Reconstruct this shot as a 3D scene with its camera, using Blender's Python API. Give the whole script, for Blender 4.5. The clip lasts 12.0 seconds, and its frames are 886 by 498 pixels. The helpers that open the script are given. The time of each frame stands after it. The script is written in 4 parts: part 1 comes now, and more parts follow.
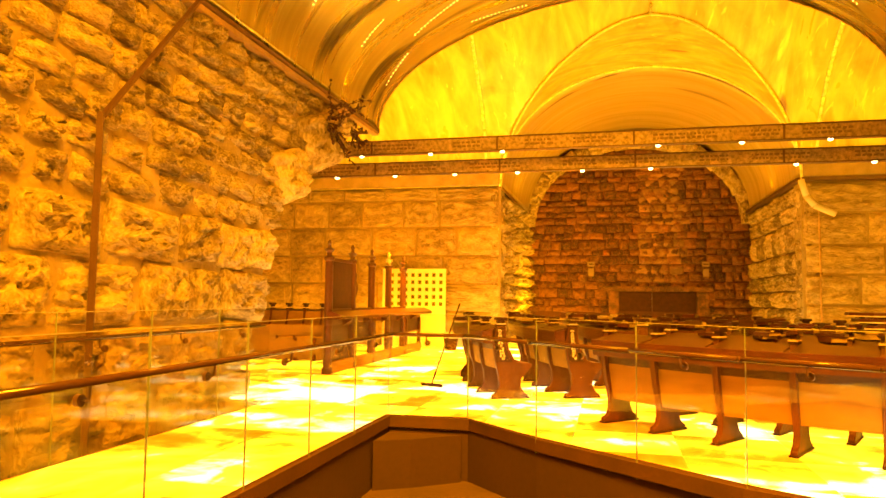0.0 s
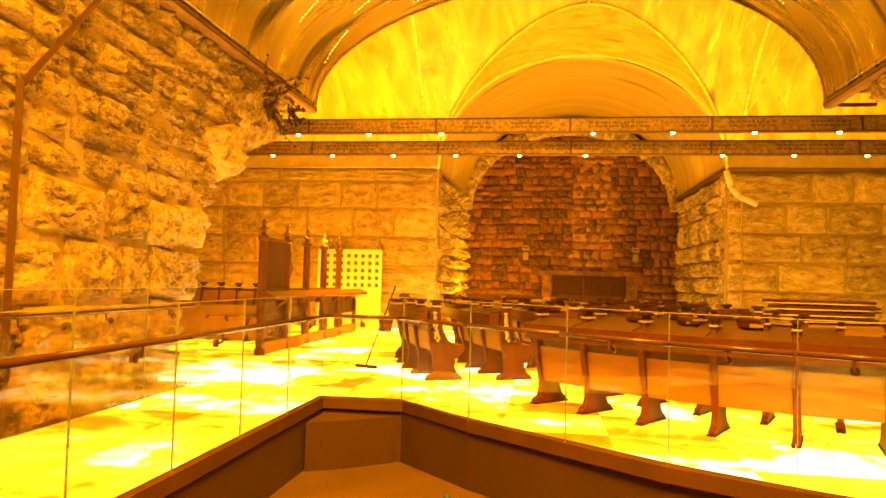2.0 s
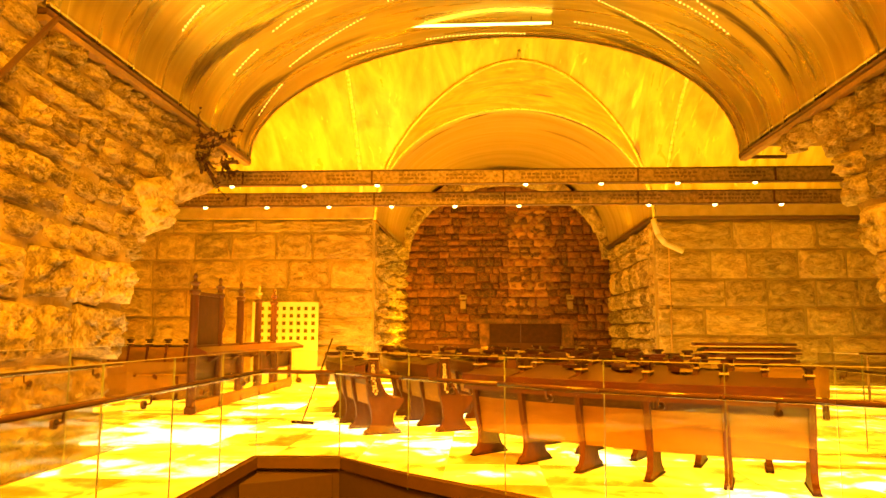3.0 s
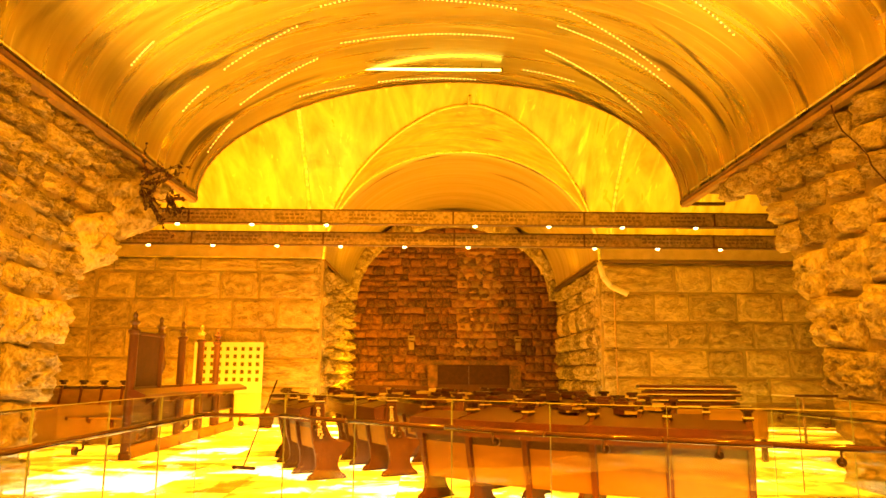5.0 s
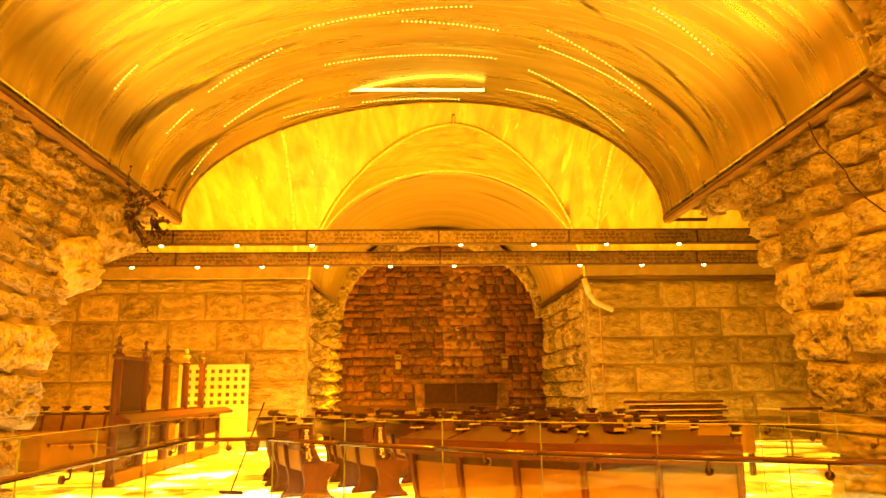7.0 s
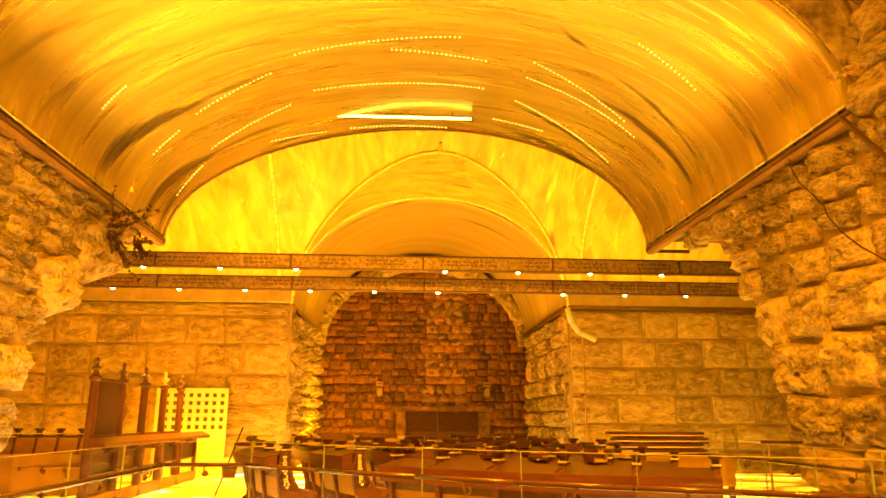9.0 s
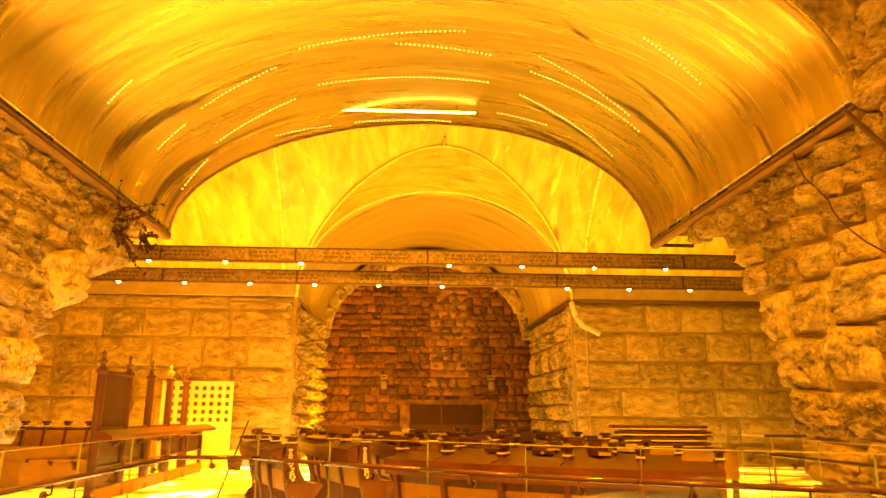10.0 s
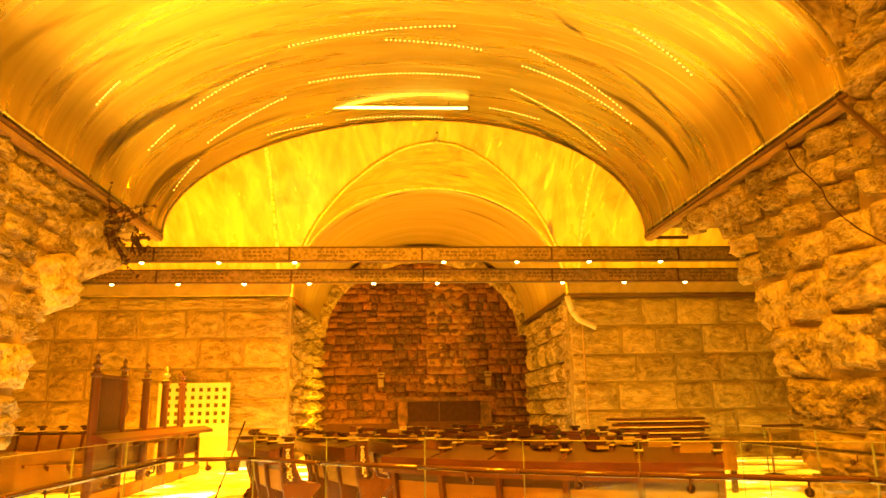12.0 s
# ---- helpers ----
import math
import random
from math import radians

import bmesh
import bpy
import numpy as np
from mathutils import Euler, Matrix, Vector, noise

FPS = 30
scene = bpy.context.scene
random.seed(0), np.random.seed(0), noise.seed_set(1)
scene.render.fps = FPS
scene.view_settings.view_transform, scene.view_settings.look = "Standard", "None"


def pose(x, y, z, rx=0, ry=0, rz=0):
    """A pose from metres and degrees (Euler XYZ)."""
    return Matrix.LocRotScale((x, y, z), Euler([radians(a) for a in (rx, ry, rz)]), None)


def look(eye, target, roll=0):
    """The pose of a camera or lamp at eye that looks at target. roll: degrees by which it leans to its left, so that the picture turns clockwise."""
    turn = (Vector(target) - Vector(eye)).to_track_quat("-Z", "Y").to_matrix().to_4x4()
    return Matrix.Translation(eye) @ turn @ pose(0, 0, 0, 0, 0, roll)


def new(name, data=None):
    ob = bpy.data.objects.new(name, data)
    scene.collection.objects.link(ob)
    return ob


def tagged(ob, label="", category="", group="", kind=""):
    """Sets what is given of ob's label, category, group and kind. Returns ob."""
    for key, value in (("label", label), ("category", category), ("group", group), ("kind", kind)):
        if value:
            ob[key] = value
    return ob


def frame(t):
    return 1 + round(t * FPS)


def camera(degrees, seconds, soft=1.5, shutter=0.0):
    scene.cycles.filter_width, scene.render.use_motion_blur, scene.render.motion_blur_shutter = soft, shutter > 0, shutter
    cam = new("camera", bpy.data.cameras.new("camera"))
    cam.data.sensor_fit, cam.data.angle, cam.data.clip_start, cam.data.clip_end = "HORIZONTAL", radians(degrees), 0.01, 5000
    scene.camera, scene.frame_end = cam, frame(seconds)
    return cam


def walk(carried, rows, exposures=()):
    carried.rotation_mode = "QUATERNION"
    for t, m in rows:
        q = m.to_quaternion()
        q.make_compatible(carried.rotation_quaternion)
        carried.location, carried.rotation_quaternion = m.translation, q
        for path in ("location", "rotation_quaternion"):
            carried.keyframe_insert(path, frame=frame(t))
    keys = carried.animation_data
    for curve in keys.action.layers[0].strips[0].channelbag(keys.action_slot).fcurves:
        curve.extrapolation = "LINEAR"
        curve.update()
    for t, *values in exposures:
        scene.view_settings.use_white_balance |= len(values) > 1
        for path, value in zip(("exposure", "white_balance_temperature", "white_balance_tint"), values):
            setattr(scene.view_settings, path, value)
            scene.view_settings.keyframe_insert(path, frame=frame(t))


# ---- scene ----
cam = camera(64.7, 12.0)
PATH = [
    (0, (0.423, 2.075, 1.323), (-0.043, 4.015, 1.464), 0.7),
    (0.5, (0.404, 2.115, 1.326), (-0.108, 4.047, 1.418), 0.9),
    (1, (0.386, 2.078, 1.324), (-0.185, 3.994, 1.4), 1.1),
    (1.5, (0.409, 2.07, 1.333), (-0.027, 4.021, 1.406), 1.3),
    (2, (0.425, 2.059, 1.337), (0.137, 4.036, 1.428), 1.5),
    (2.5, (0.429, 2.048, 1.348), (0.24, 4.032, 1.515), 1.0),
    (3, (0.435, 2.029, 1.358), (0.324, 4.012, 1.592), 0.2),
    (3.5, (0.426, 2.025, 1.365), (0.369, 4.002, 1.66), 0.2),
    (3.7, (0.418, 2.033, 1.382), (0.374, 4.007, 1.701), 0.4),
    (5.5, (0.445, 2.009, 1.366), (0.506, 3.978, 1.715), -0.1),
    (6, (0.426, 2.007, 1.375), (0.505, 3.976, 1.715), -0.4),
    (6.5, (0.417, 1.992, 1.383), (0.495, 3.954, 1.764), -0.4),
    (7, (0.409, 1.982, 1.386), (0.486, 3.941, 1.784), -0.7),
    (9, (0.413, 1.965, 1.38), (0.533, 3.905, 1.853), 0.2),
    (9.5, (0.413, 1.977, 1.379), (0.518, 3.917, 1.855), 0.5),
    (10, (0.396, 1.934, 1.387), (0.506, 3.878, 1.841), 0.3),
    (10.5, (0.41, 1.968, 1.382), (0.507, 3.925, 1.782), -0.2),
    (11, (0.416, 1.974, 1.389), (0.513, 3.926, 1.816), -0.6),
    (11.5, (0.418, 1.968, 1.384), (0.531, 3.914, 1.83), -1.0),
    (12, (0.415, 1.975, 1.389), (0.539, 3.921, 1.834), -0.9),
]
walk(cam, [(t, look(eye, target, roll)) for t, eye, target, roll in PATH])

# ---------------------------------------------------------------- plan, metres
VX, VHALF, VSPRING, VRISE = 0.61, 4.96, 4.89, 2.52     # main vault
VY0, VY1 = 9.1, 15.95
SX, SHALF, SSPRING, SRISE = 1.27, 3.76, 4.40, 3.08     # small far vault
WALL_Y, REAR_Y = 20.8, 28.0
WL, WR = -4.35, 5.57                                   # rough side walls
FL, FR = -3.77, 4.85                                   # floor edges
rnd = random.Random(7)

# ---------------------------------------------------------------- light
world = bpy.data.worlds.new("world")
scene.world = world
world.use_nodes = True
world.node_tree.nodes["Background"].inputs[0].default_value = (1.0, 0.45, 0.05, 1)
world.node_tree.nodes["Background"].inputs[1].default_value = 0.02
AMBER = (1.0, 0.40, 0.004)
GOLD = (1.0, 0.46, 0.004)
PALE = (1.0, 0.47, 0.012)


def area(name, eye, target, sx, sy, watts, col=AMBER, spread=180):
    d = bpy.data.lights.new(name, "AREA")
    d.shape, d.size, d.size_y, d.energy, d.color = "RECTANGLE", sx, sy, watts, col
    d.spread = radians(spread)
    ob = new(name, d)
    ob.matrix_world = look(eye, target)
    return ob


# downlights along the two beams
area("beam_downlight", (-2.8, 16.8, 4.44), (-2.8, 16.8, 0), 8.0, 0.06, 1300, PALE, 105)
area("beam_downlight", (-1.6, 17.6, 4.12), (-1.6, 17.6, 0), 9.0, 0.06, 600, GOLD, 125)
# unseen lamps added above the side ledges, turned up at the vault
area("ledge_fill", (WL + 0.25, 13.9, VSPRING + 0.12), (VX, 13.9, 9.5), 0.08, 3.8, 205, GOLD)
area("ledge_fill", (WR - 0.25, 13.9, VSPRING + 0.12), (VX, 13.9, 9.5), 0.08, 3.8, 105, GOLD)
# unseen lamps added behind the beams to light the bay's vault
area("bay_fill", (-5.0, 17.4, 4.86), (-5.0, 20.0, 6.4), 6.0, 0.15, 125, GOLD)
area("bay_fill", (6.4, 17.4, 4.86), (6.4, 20.0, 6.4), 6.0, 0.15, 120, GOLD)
# unseen lamp added on the recess floor, raking the stones
area("recess_fill", (-1.3, 23.6, 0.32), (-2.3, 26.6, 1.9), 0.25, 0.12, 300, GOLD, 150)
# unseen lamps added above the recess ledges to brighten the small vault
area("recess_vault_fill", (SX - SHALF + 0.2, 23.9, 4.5), (SX, 23.9, 8.5), 0.06, 5.8, 165, GOLD)
area("recess_vault_fill", (SX + SHALF - 0.2, 23.9, 4.5), (SX, 23.9, 8.5), 0.06, 5.8, 165, GOLD)
# unseen lamps added above the walkway and the vault's near rim
area("hall_fill", (VX, 8.4, 8.0), (VX, 9.6, 0), 5.0, 0.5, 290, AMBER, 152)
area("hall_fill", (0.7, 3.0, 7.6), (0.0, 7.4, 1), 4.0, 0.5, 1600, AMBER, 108)


# ---------------------------------------------------------------- materials
def mat(name, base, rough=0.7, metal=0.0, var=0.25, scale=3.0, fine=40.0, bump=0.2, dark=None, spec=0.5, rand=0.0, emit=0.0, stretch=(1, 1, 1), dist=0.02, crisp=0.2):
    m = bpy.data.materials.new(name)
    m.use_nodes = True
    nt = m.node_tree
    b = nt.nodes["Principled BSDF"]
    b.inputs["Roughness"].default_value = rough
    b.inputs["Metallic"].default_value = metal
    b.inputs["Specular IOR Level"].default_value = spec
    tc = nt.nodes.new("ShaderNodeTexCoord")
    mp = nt.nodes.new("ShaderNodeMapping")
    mp.inputs["Scale"].default_value = stretch
    nt.links.new(tc.outputs["Object"], mp.inputs[0])
    vec = mp.outputs[0]
    if rand:
        oi = nt.nodes.new("ShaderNodeObjectInfo")
        mul = nt.nodes.new("ShaderNodeMath")
        mul.operation = "MULTIPLY"
        mul.inputs[1].default_value = 37.0
        nt.links.new(oi.outputs["Random"], mul.inputs[0])
        add = nt.nodes.new("ShaderNodeVectorMath")
        nt.links.new(vec, add.inputs[0])
        nt.links.new(mul.outputs[0], add.inputs[1])
        vec = add.outputs[0]
    n1 = nt.nodes.new("ShaderNodeTexNoise")
    n1.inputs["Scale"].default_value, n1.inputs["Detail"].default_value = scale, 6
    n2 = nt.nodes.new("ShaderNodeTexNoise")
    n2.inputs["Scale"].default_value, n2.inputs["Detail"].default_value = fine, 4
    for n in (n1, n2):
        nt.links.new(vec, n.inputs["Vector"])
    ramp = nt.nodes.new("ShaderNodeValToRGB")
    lo = dark or tuple(c * (1 - var) for c in base)
    hi = tuple(min(1, c * (1 + var * 0.7)) for c in base)
    ramp.color_ramp.elements[0].position, ramp.color_ramp.elements[1].position = 0.5 - crisp, 0.5 + crisp
    ramp.color_ramp.elements[0].color, ramp.color_ramp.elements[1].color = (*lo, 1), (*hi, 1)
    mix = nt.nodes.new("ShaderNodeMath")
    mix.operation = "MULTIPLY_ADD"
    mix.inputs[1].default_value = 0.35
    nt.links.new(n2.outputs[0], mix.inputs[0])
    sc = nt.nodes.new("ShaderNodeMath")
    sc.operation = "MULTIPLY"
    sc.inputs[1].default_value = 0.65
    nt.links.new(n1.outputs[0], sc.inputs[0])
    nt.links.new(sc.outputs[0], mix.inputs[2])
    fac = mix.outputs[0]
    if rand:
        r2 = nt.nodes.new("ShaderNodeMath")
        r2.operation = "MULTIPLY_ADD"
        r2.inputs[1].default_value = rand
        nt.links.new(oi.outputs["Random"], r2.inputs[0])
        s2 = nt.nodes.new("ShaderNodeMath")
        s2.operation = "SUBTRACT"
        s2.inputs[1].default_value = rand / 2
        nt.links.new(fac, s2.inputs[0])
        nt.links.new(s2.outputs[0], r2.inputs[2])
        fac = r2.outputs[0]
    nt.links.new(fac, ramp.inputs[0])
    nt.links.new(ramp.outputs[0], b.inputs["Base Color"])
    if bump:
        bp = nt.nodes.new("ShaderNodeBump")
        bp.inputs["Strength"].default_value, bp.inputs["Distance"].default_value = bump, dist
        nt.links.new(mix.outputs[0], bp.inputs["Height"])
        nt.links.new(bp.outputs[0], b.inputs["Normal"])
    if emit:
        b.inputs["Emission Color"].default_value = (*base, 1)
        b.inputs["Emission Strength"].default_value = emit
    return m


def glow(name, col, strength):
    m = bpy.data.materials.new(name)
    m.use_nodes = True
    b = m.node_tree.nodes["Principled BSDF"]
    b.inputs["Base Color"].default_value = (*col, 1)
    b.inputs["Emission Color"].default_value = (*col, 1)
    b.inputs["Emission Strength"].default_value = strength
    return m


def glass_mat(name, tint):
    m = bpy.data.materials.new(name)
    m.use_nodes = True
    nt = m.node_tree
    nt.nodes.remove(nt.nodes["Principled BSDF"])
    out = nt.nodes["Material Output"]
    tr = nt.nodes.new("ShaderNodeBsdfTransparent")
    tr.inputs[0].default_value = (*tint, 1)
    gl = nt.nodes.new("ShaderNodeBsdfGlossy")
    gl.inputs["Roughness"].default_value = 0.02
    lw = nt.nodes.new("ShaderNodeLayerWeight")
    pw = nt.nodes.new("ShaderNodeMath")
    pw.operation = "POWER"
    pw.inputs[1].default_value = 5.0
    fr = nt.nodes.new("ShaderNodeMath")
    fr.operation = "MULTIPLY_ADD"
    fr.inputs[1].default_value, fr.inputs[2].default_value = 0.96, 0.04
    nt.links.new(lw.outputs["Facing"], pw.inputs[0])
    nt.links.new(pw.outputs[0], fr.inputs[0])
    mx = nt.nodes.new("ShaderNodeMixShader")
    nt.links.new(fr.outputs[0], mx.inputs[0])
    nt.links.new(tr.outputs[0], mx.inputs[1])
    nt.links.new(gl.outputs[0], mx.inputs[2])
    nt.links.new(mx.outputs[0], out.inputs[0])
    return m


def streaked(name, base, mid, pale, metal, rough, bump, dark_marks=(), mark_tone=(0.055, 0.03, 0.011), swirl=0.0, short=1.0):
    """Sheet with long brush strokes that follow the curve of a vault; pale gloss streaks and, where listed, dark marks
    (u, v, half length, half width, slope, strength) are painted into its colour.
    """
    m = bpy.data.materials.new(name)
    m.use_nodes = True
    nt = m.node_tree
    b = nt.nodes["Principled BSDF"]
    b.inputs["Metallic"].default_value = metal
    uv = nt.nodes.new("ShaderNodeUVMap")

    def noise_at(sx, sy, detail, dist=0.6, turn=0.10):
        mp = nt.nodes.new("ShaderNodeMapping")
        mp.inputs["Scale"].default_value = (sx, sy, 1)
        mp.inputs["Rotation"].default_value = (0, 0, turn)
        nt.links.new(uv.outputs[0], mp.inputs[0])
        n = nt.nodes.new("ShaderNodeTexNoise")
        n.inputs["Scale"].default_value, n.inputs["Detail"].default_value = 1.0, detail
        n.inputs["Distortion"].default_value = dist
        nt.links.new(mp.outputs[0], n.inputs["Vector"])
        return n.outputs[0]

    def ramp(src, p0, p1, c0, c1):
        r = nt.nodes.new("ShaderNodeValToRGB")
        e = r.color_ramp.elements
        e[0].position, e[1].position = p0, p1
        e[0].color, e[1].color = (*c0, 1), (*c1, 1)
        nt.links.new(src, r.inputs[0])
        return r.outputs[0]

    def maths(op, *args):
        n = nt.nodes.new("ShaderNodeMath")
        n.operation = op
        for k, v in enumerate(args):
            if isinstance(v, (int, float)):
                n.inputs[k].default_value = v
            else:
                nt.links.new(v, n.inputs[k])
        return n.outputs[0]

    def blend(fac, a, c):
        mx = nt.nodes.new("ShaderNodeMix")
        mx.data_type = "RGBA"
        for key, v in (("Factor", fac), ("A", a), ("B", c)):
            if isinstance(v, (int, float)):
                mx.inputs[key].default_value = v
            elif isinstance(v, tuple):
                mx.inputs[key].default_value = (*v, 1)
            else:
                nt.links.new(v, mx.inputs[key])
        return mx.outputs["Result"]

    fine = noise_at(0.16 * short, 3.4 / short, 8, 0.7 + swirl)
    broad = noise_at(0.28 * short, 1.0, 4, 1.2 + swirl, -0.12)
    gloss_streak = noise_at(0.30 * short, 5.5 / short, 6, 1.6 + swirl, 0.22)
    stroke = noise_at(0.22 * short, 2.1 / short, 6, 0.9 + swirl, -0.06)
    half = tuple(0.5 * (u + v) for u, v in zip(mid, base))
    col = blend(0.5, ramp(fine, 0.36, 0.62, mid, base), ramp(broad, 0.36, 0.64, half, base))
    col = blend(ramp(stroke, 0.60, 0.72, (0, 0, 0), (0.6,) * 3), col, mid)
    col = blend(ramp(gloss_streak, 0.63, 0.72, (0, 0, 0), (0.75,) * 3), col, pale)
    if dark_marks:
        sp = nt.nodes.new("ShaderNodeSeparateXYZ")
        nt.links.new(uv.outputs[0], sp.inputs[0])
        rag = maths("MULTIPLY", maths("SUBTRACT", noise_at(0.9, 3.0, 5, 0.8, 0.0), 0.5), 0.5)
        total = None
        for u0, v0, hl, hw, slope, k in dark_marks:
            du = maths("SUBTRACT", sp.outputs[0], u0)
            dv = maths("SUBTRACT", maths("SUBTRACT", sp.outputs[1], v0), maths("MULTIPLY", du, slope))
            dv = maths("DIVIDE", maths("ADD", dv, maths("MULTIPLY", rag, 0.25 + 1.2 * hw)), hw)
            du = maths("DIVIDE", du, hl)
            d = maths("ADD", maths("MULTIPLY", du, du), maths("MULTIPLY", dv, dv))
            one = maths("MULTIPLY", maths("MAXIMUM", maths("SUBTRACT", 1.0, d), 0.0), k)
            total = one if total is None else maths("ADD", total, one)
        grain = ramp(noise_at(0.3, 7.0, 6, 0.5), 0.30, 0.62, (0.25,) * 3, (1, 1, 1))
        col = blend(maths("MINIMUM", maths("MULTIPLY", total, grain), 0.88), col, mark_tone)
    nt.links.new(col, b.inputs["Base Color"])
    nt.links.new(ramp(fine, 0.3, 0.7, (rough + 0.12,) * 3, (rough - 0.07,) * 3), b.inputs["Roughness"])
    bp = nt.nodes.new("ShaderNodeBump")
    bp.inputs["Strength"].default_value, bp.inputs["Distance"].default_value = bump, 0.05
    nt.links.new(noise_at(0.25, 1.9, 5, 0.8), bp.inputs["Height"])
    nt.links.new(bp.outputs[0], b.inputs["Normal"])
    return m


def glowing_tile(name):
    """Veined stone tile; the floor's cloudy brightness is emitted by this material, without lamps."""
    m = bpy.data.materials.new(name)
    m.use_nodes = True
    nt = m.node_tree
    b = nt.nodes["Principled BSDF"]
    b.inputs["Roughness"].default_value = 0.18
    geo = nt.nodes.new("ShaderNodeNewGeometry")
    oi = nt.nodes.new("ShaderNodeObjectInfo")

    def noise_at(scale, detail, dist):
        mp = nt.nodes.new("ShaderNodeMapping")
        mp.inputs["Scale"].default_value = scale
        mp.inputs["Rotation"].default_value = (0, 0, 0.5)
        nt.links.new(geo.outputs["Position"], mp.inputs[0])
        n = nt.nodes.new("ShaderNodeTexNoise")
        n.inputs["Scale"].default_value, n.inputs["Detail"].default_value, n.inputs["Distortion"].default_value = 1.0, detail, dist
        nt.links.new(mp.outputs[0], n.inputs["Vector"])
        return n.outputs[0]

    def maths(op, a, c):
        n = nt.nodes.new("ShaderNodeMath")
        n.operation = op
        for k, v in enumerate((a, c)):
            if isinstance(v, (int, float)):
                n.inputs[k].default_value = v
            else:
                nt.links.new(v, n.inputs[k])
        return n.outputs[0]

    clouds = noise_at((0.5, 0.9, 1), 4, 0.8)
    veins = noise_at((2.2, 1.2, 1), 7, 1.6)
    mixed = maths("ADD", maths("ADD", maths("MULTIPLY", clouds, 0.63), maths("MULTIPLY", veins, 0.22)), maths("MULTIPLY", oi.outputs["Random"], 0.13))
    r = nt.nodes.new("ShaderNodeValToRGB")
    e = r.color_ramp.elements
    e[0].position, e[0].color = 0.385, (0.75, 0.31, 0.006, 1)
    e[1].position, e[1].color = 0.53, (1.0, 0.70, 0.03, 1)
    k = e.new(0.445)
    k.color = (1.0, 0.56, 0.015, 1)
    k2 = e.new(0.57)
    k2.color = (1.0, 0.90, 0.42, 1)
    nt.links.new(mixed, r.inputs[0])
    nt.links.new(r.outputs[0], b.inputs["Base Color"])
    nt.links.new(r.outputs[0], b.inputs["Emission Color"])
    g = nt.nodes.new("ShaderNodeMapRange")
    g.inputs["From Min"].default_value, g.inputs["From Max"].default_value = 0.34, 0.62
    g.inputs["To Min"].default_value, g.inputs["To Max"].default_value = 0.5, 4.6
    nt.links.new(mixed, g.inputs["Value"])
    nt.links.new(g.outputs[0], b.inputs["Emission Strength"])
    return m


M_ROUGH = mat("rough_limestone", (0.46, 0.33, 0.13), 0.85, var=0.5, scale=3.0, fine=12, bump=0.9, rand=0.22, dist=0.10, dark=(0.17, 0.105, 0.038), crisp=0.16)
M_BEDDING = mat("ochre_bedding_mortar", (0.36, 0.24, 0.09), 0.9, var=0.35, scale=2.0, fine=22, bump=0.5, dist=0.04)
M_ASHLAR = mat("ashlar_limestone", (0.47, 0.33, 0.115), 0.55, var=0.6, scale=4.0, fine=20, bump=1.0, rand=0.14, dist=0.11, dark=(0.23, 0.15, 0.048), crisp=0.16)
M_DARKSTONE = mat("brown_fieldstone", (0.215, 0.08, 0.021), 0.7, var=0.65, scale=4.0, fine=25, bump=1.0, crisp=0.14, rand=0.24, dist=0.06)
M_MORTAR = mat("mortar", (0.15, 0.085, 0.035), 0.95, var=0.3, scale=4, fine=50, bump=0.4)
M_REDJOINT = mat("red_brown_mortar", (0.10, 0.034, 0.010), 0.95, var=0.3, scale=4, fine=50, bump=0.4)
M_JOINT = mat("pale_mortar", (0.34, 0.235, 0.085), 0.95, var=0.3, scale=4, fine=50, bump=0.4)
# dark streaks painted in for the stones mirrored in the vault's metal
MIRROR_STREAKS = ((14.6, 12.9, 1.3, 0.26, -0.22, 1.7), (12.9, 12.95, 1.4, 0.12, 0.12, 0.9), (15.0, 14.88, 1.2, 0.22, -0.10, 1.5), (13.1, 14.9, 1.3, 0.10, 0.10, 1.0),
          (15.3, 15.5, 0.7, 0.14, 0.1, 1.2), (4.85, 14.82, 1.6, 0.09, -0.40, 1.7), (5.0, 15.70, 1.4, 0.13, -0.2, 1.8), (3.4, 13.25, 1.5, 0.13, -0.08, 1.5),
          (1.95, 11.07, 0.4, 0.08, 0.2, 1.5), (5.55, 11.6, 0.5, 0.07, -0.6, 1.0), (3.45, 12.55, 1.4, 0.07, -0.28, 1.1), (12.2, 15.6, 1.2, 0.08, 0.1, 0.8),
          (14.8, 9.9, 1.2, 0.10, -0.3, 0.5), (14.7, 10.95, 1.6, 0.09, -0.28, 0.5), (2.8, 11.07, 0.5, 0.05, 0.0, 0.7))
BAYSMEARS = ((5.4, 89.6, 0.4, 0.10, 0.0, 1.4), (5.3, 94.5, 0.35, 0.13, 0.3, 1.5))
RECESS_MARKS = ((4.1, 60.98, 1.7, 0.15, 0.0, 2.0), (7.4, 61.2, 0.9, 0.10, 0.1, 0.9), (4.2, 62.6, 1.2, 0.12, 0.0, 1.0), (9.0, 61.5, 1.0, 0.10, 0.0, 0.9))
M_VAULT = streaked("brushed_metal_vault", (0.49, 0.375, 0.09), (0.29, 0.21, 0.045), (0.74, 0.60, 0.16), 0.8, 0.28, 0.42, MIRROR_STREAKS)
M_SMALLVAULT = streaked("brushed_gold_panels", (0.58, 0.43, 0.12), (0.42, 0.29, 0.07), (0.70, 0.55, 0.2), 0.3, 0.4, 0.3, RECESS_MARKS, (0.10, 0.055, 0.018))
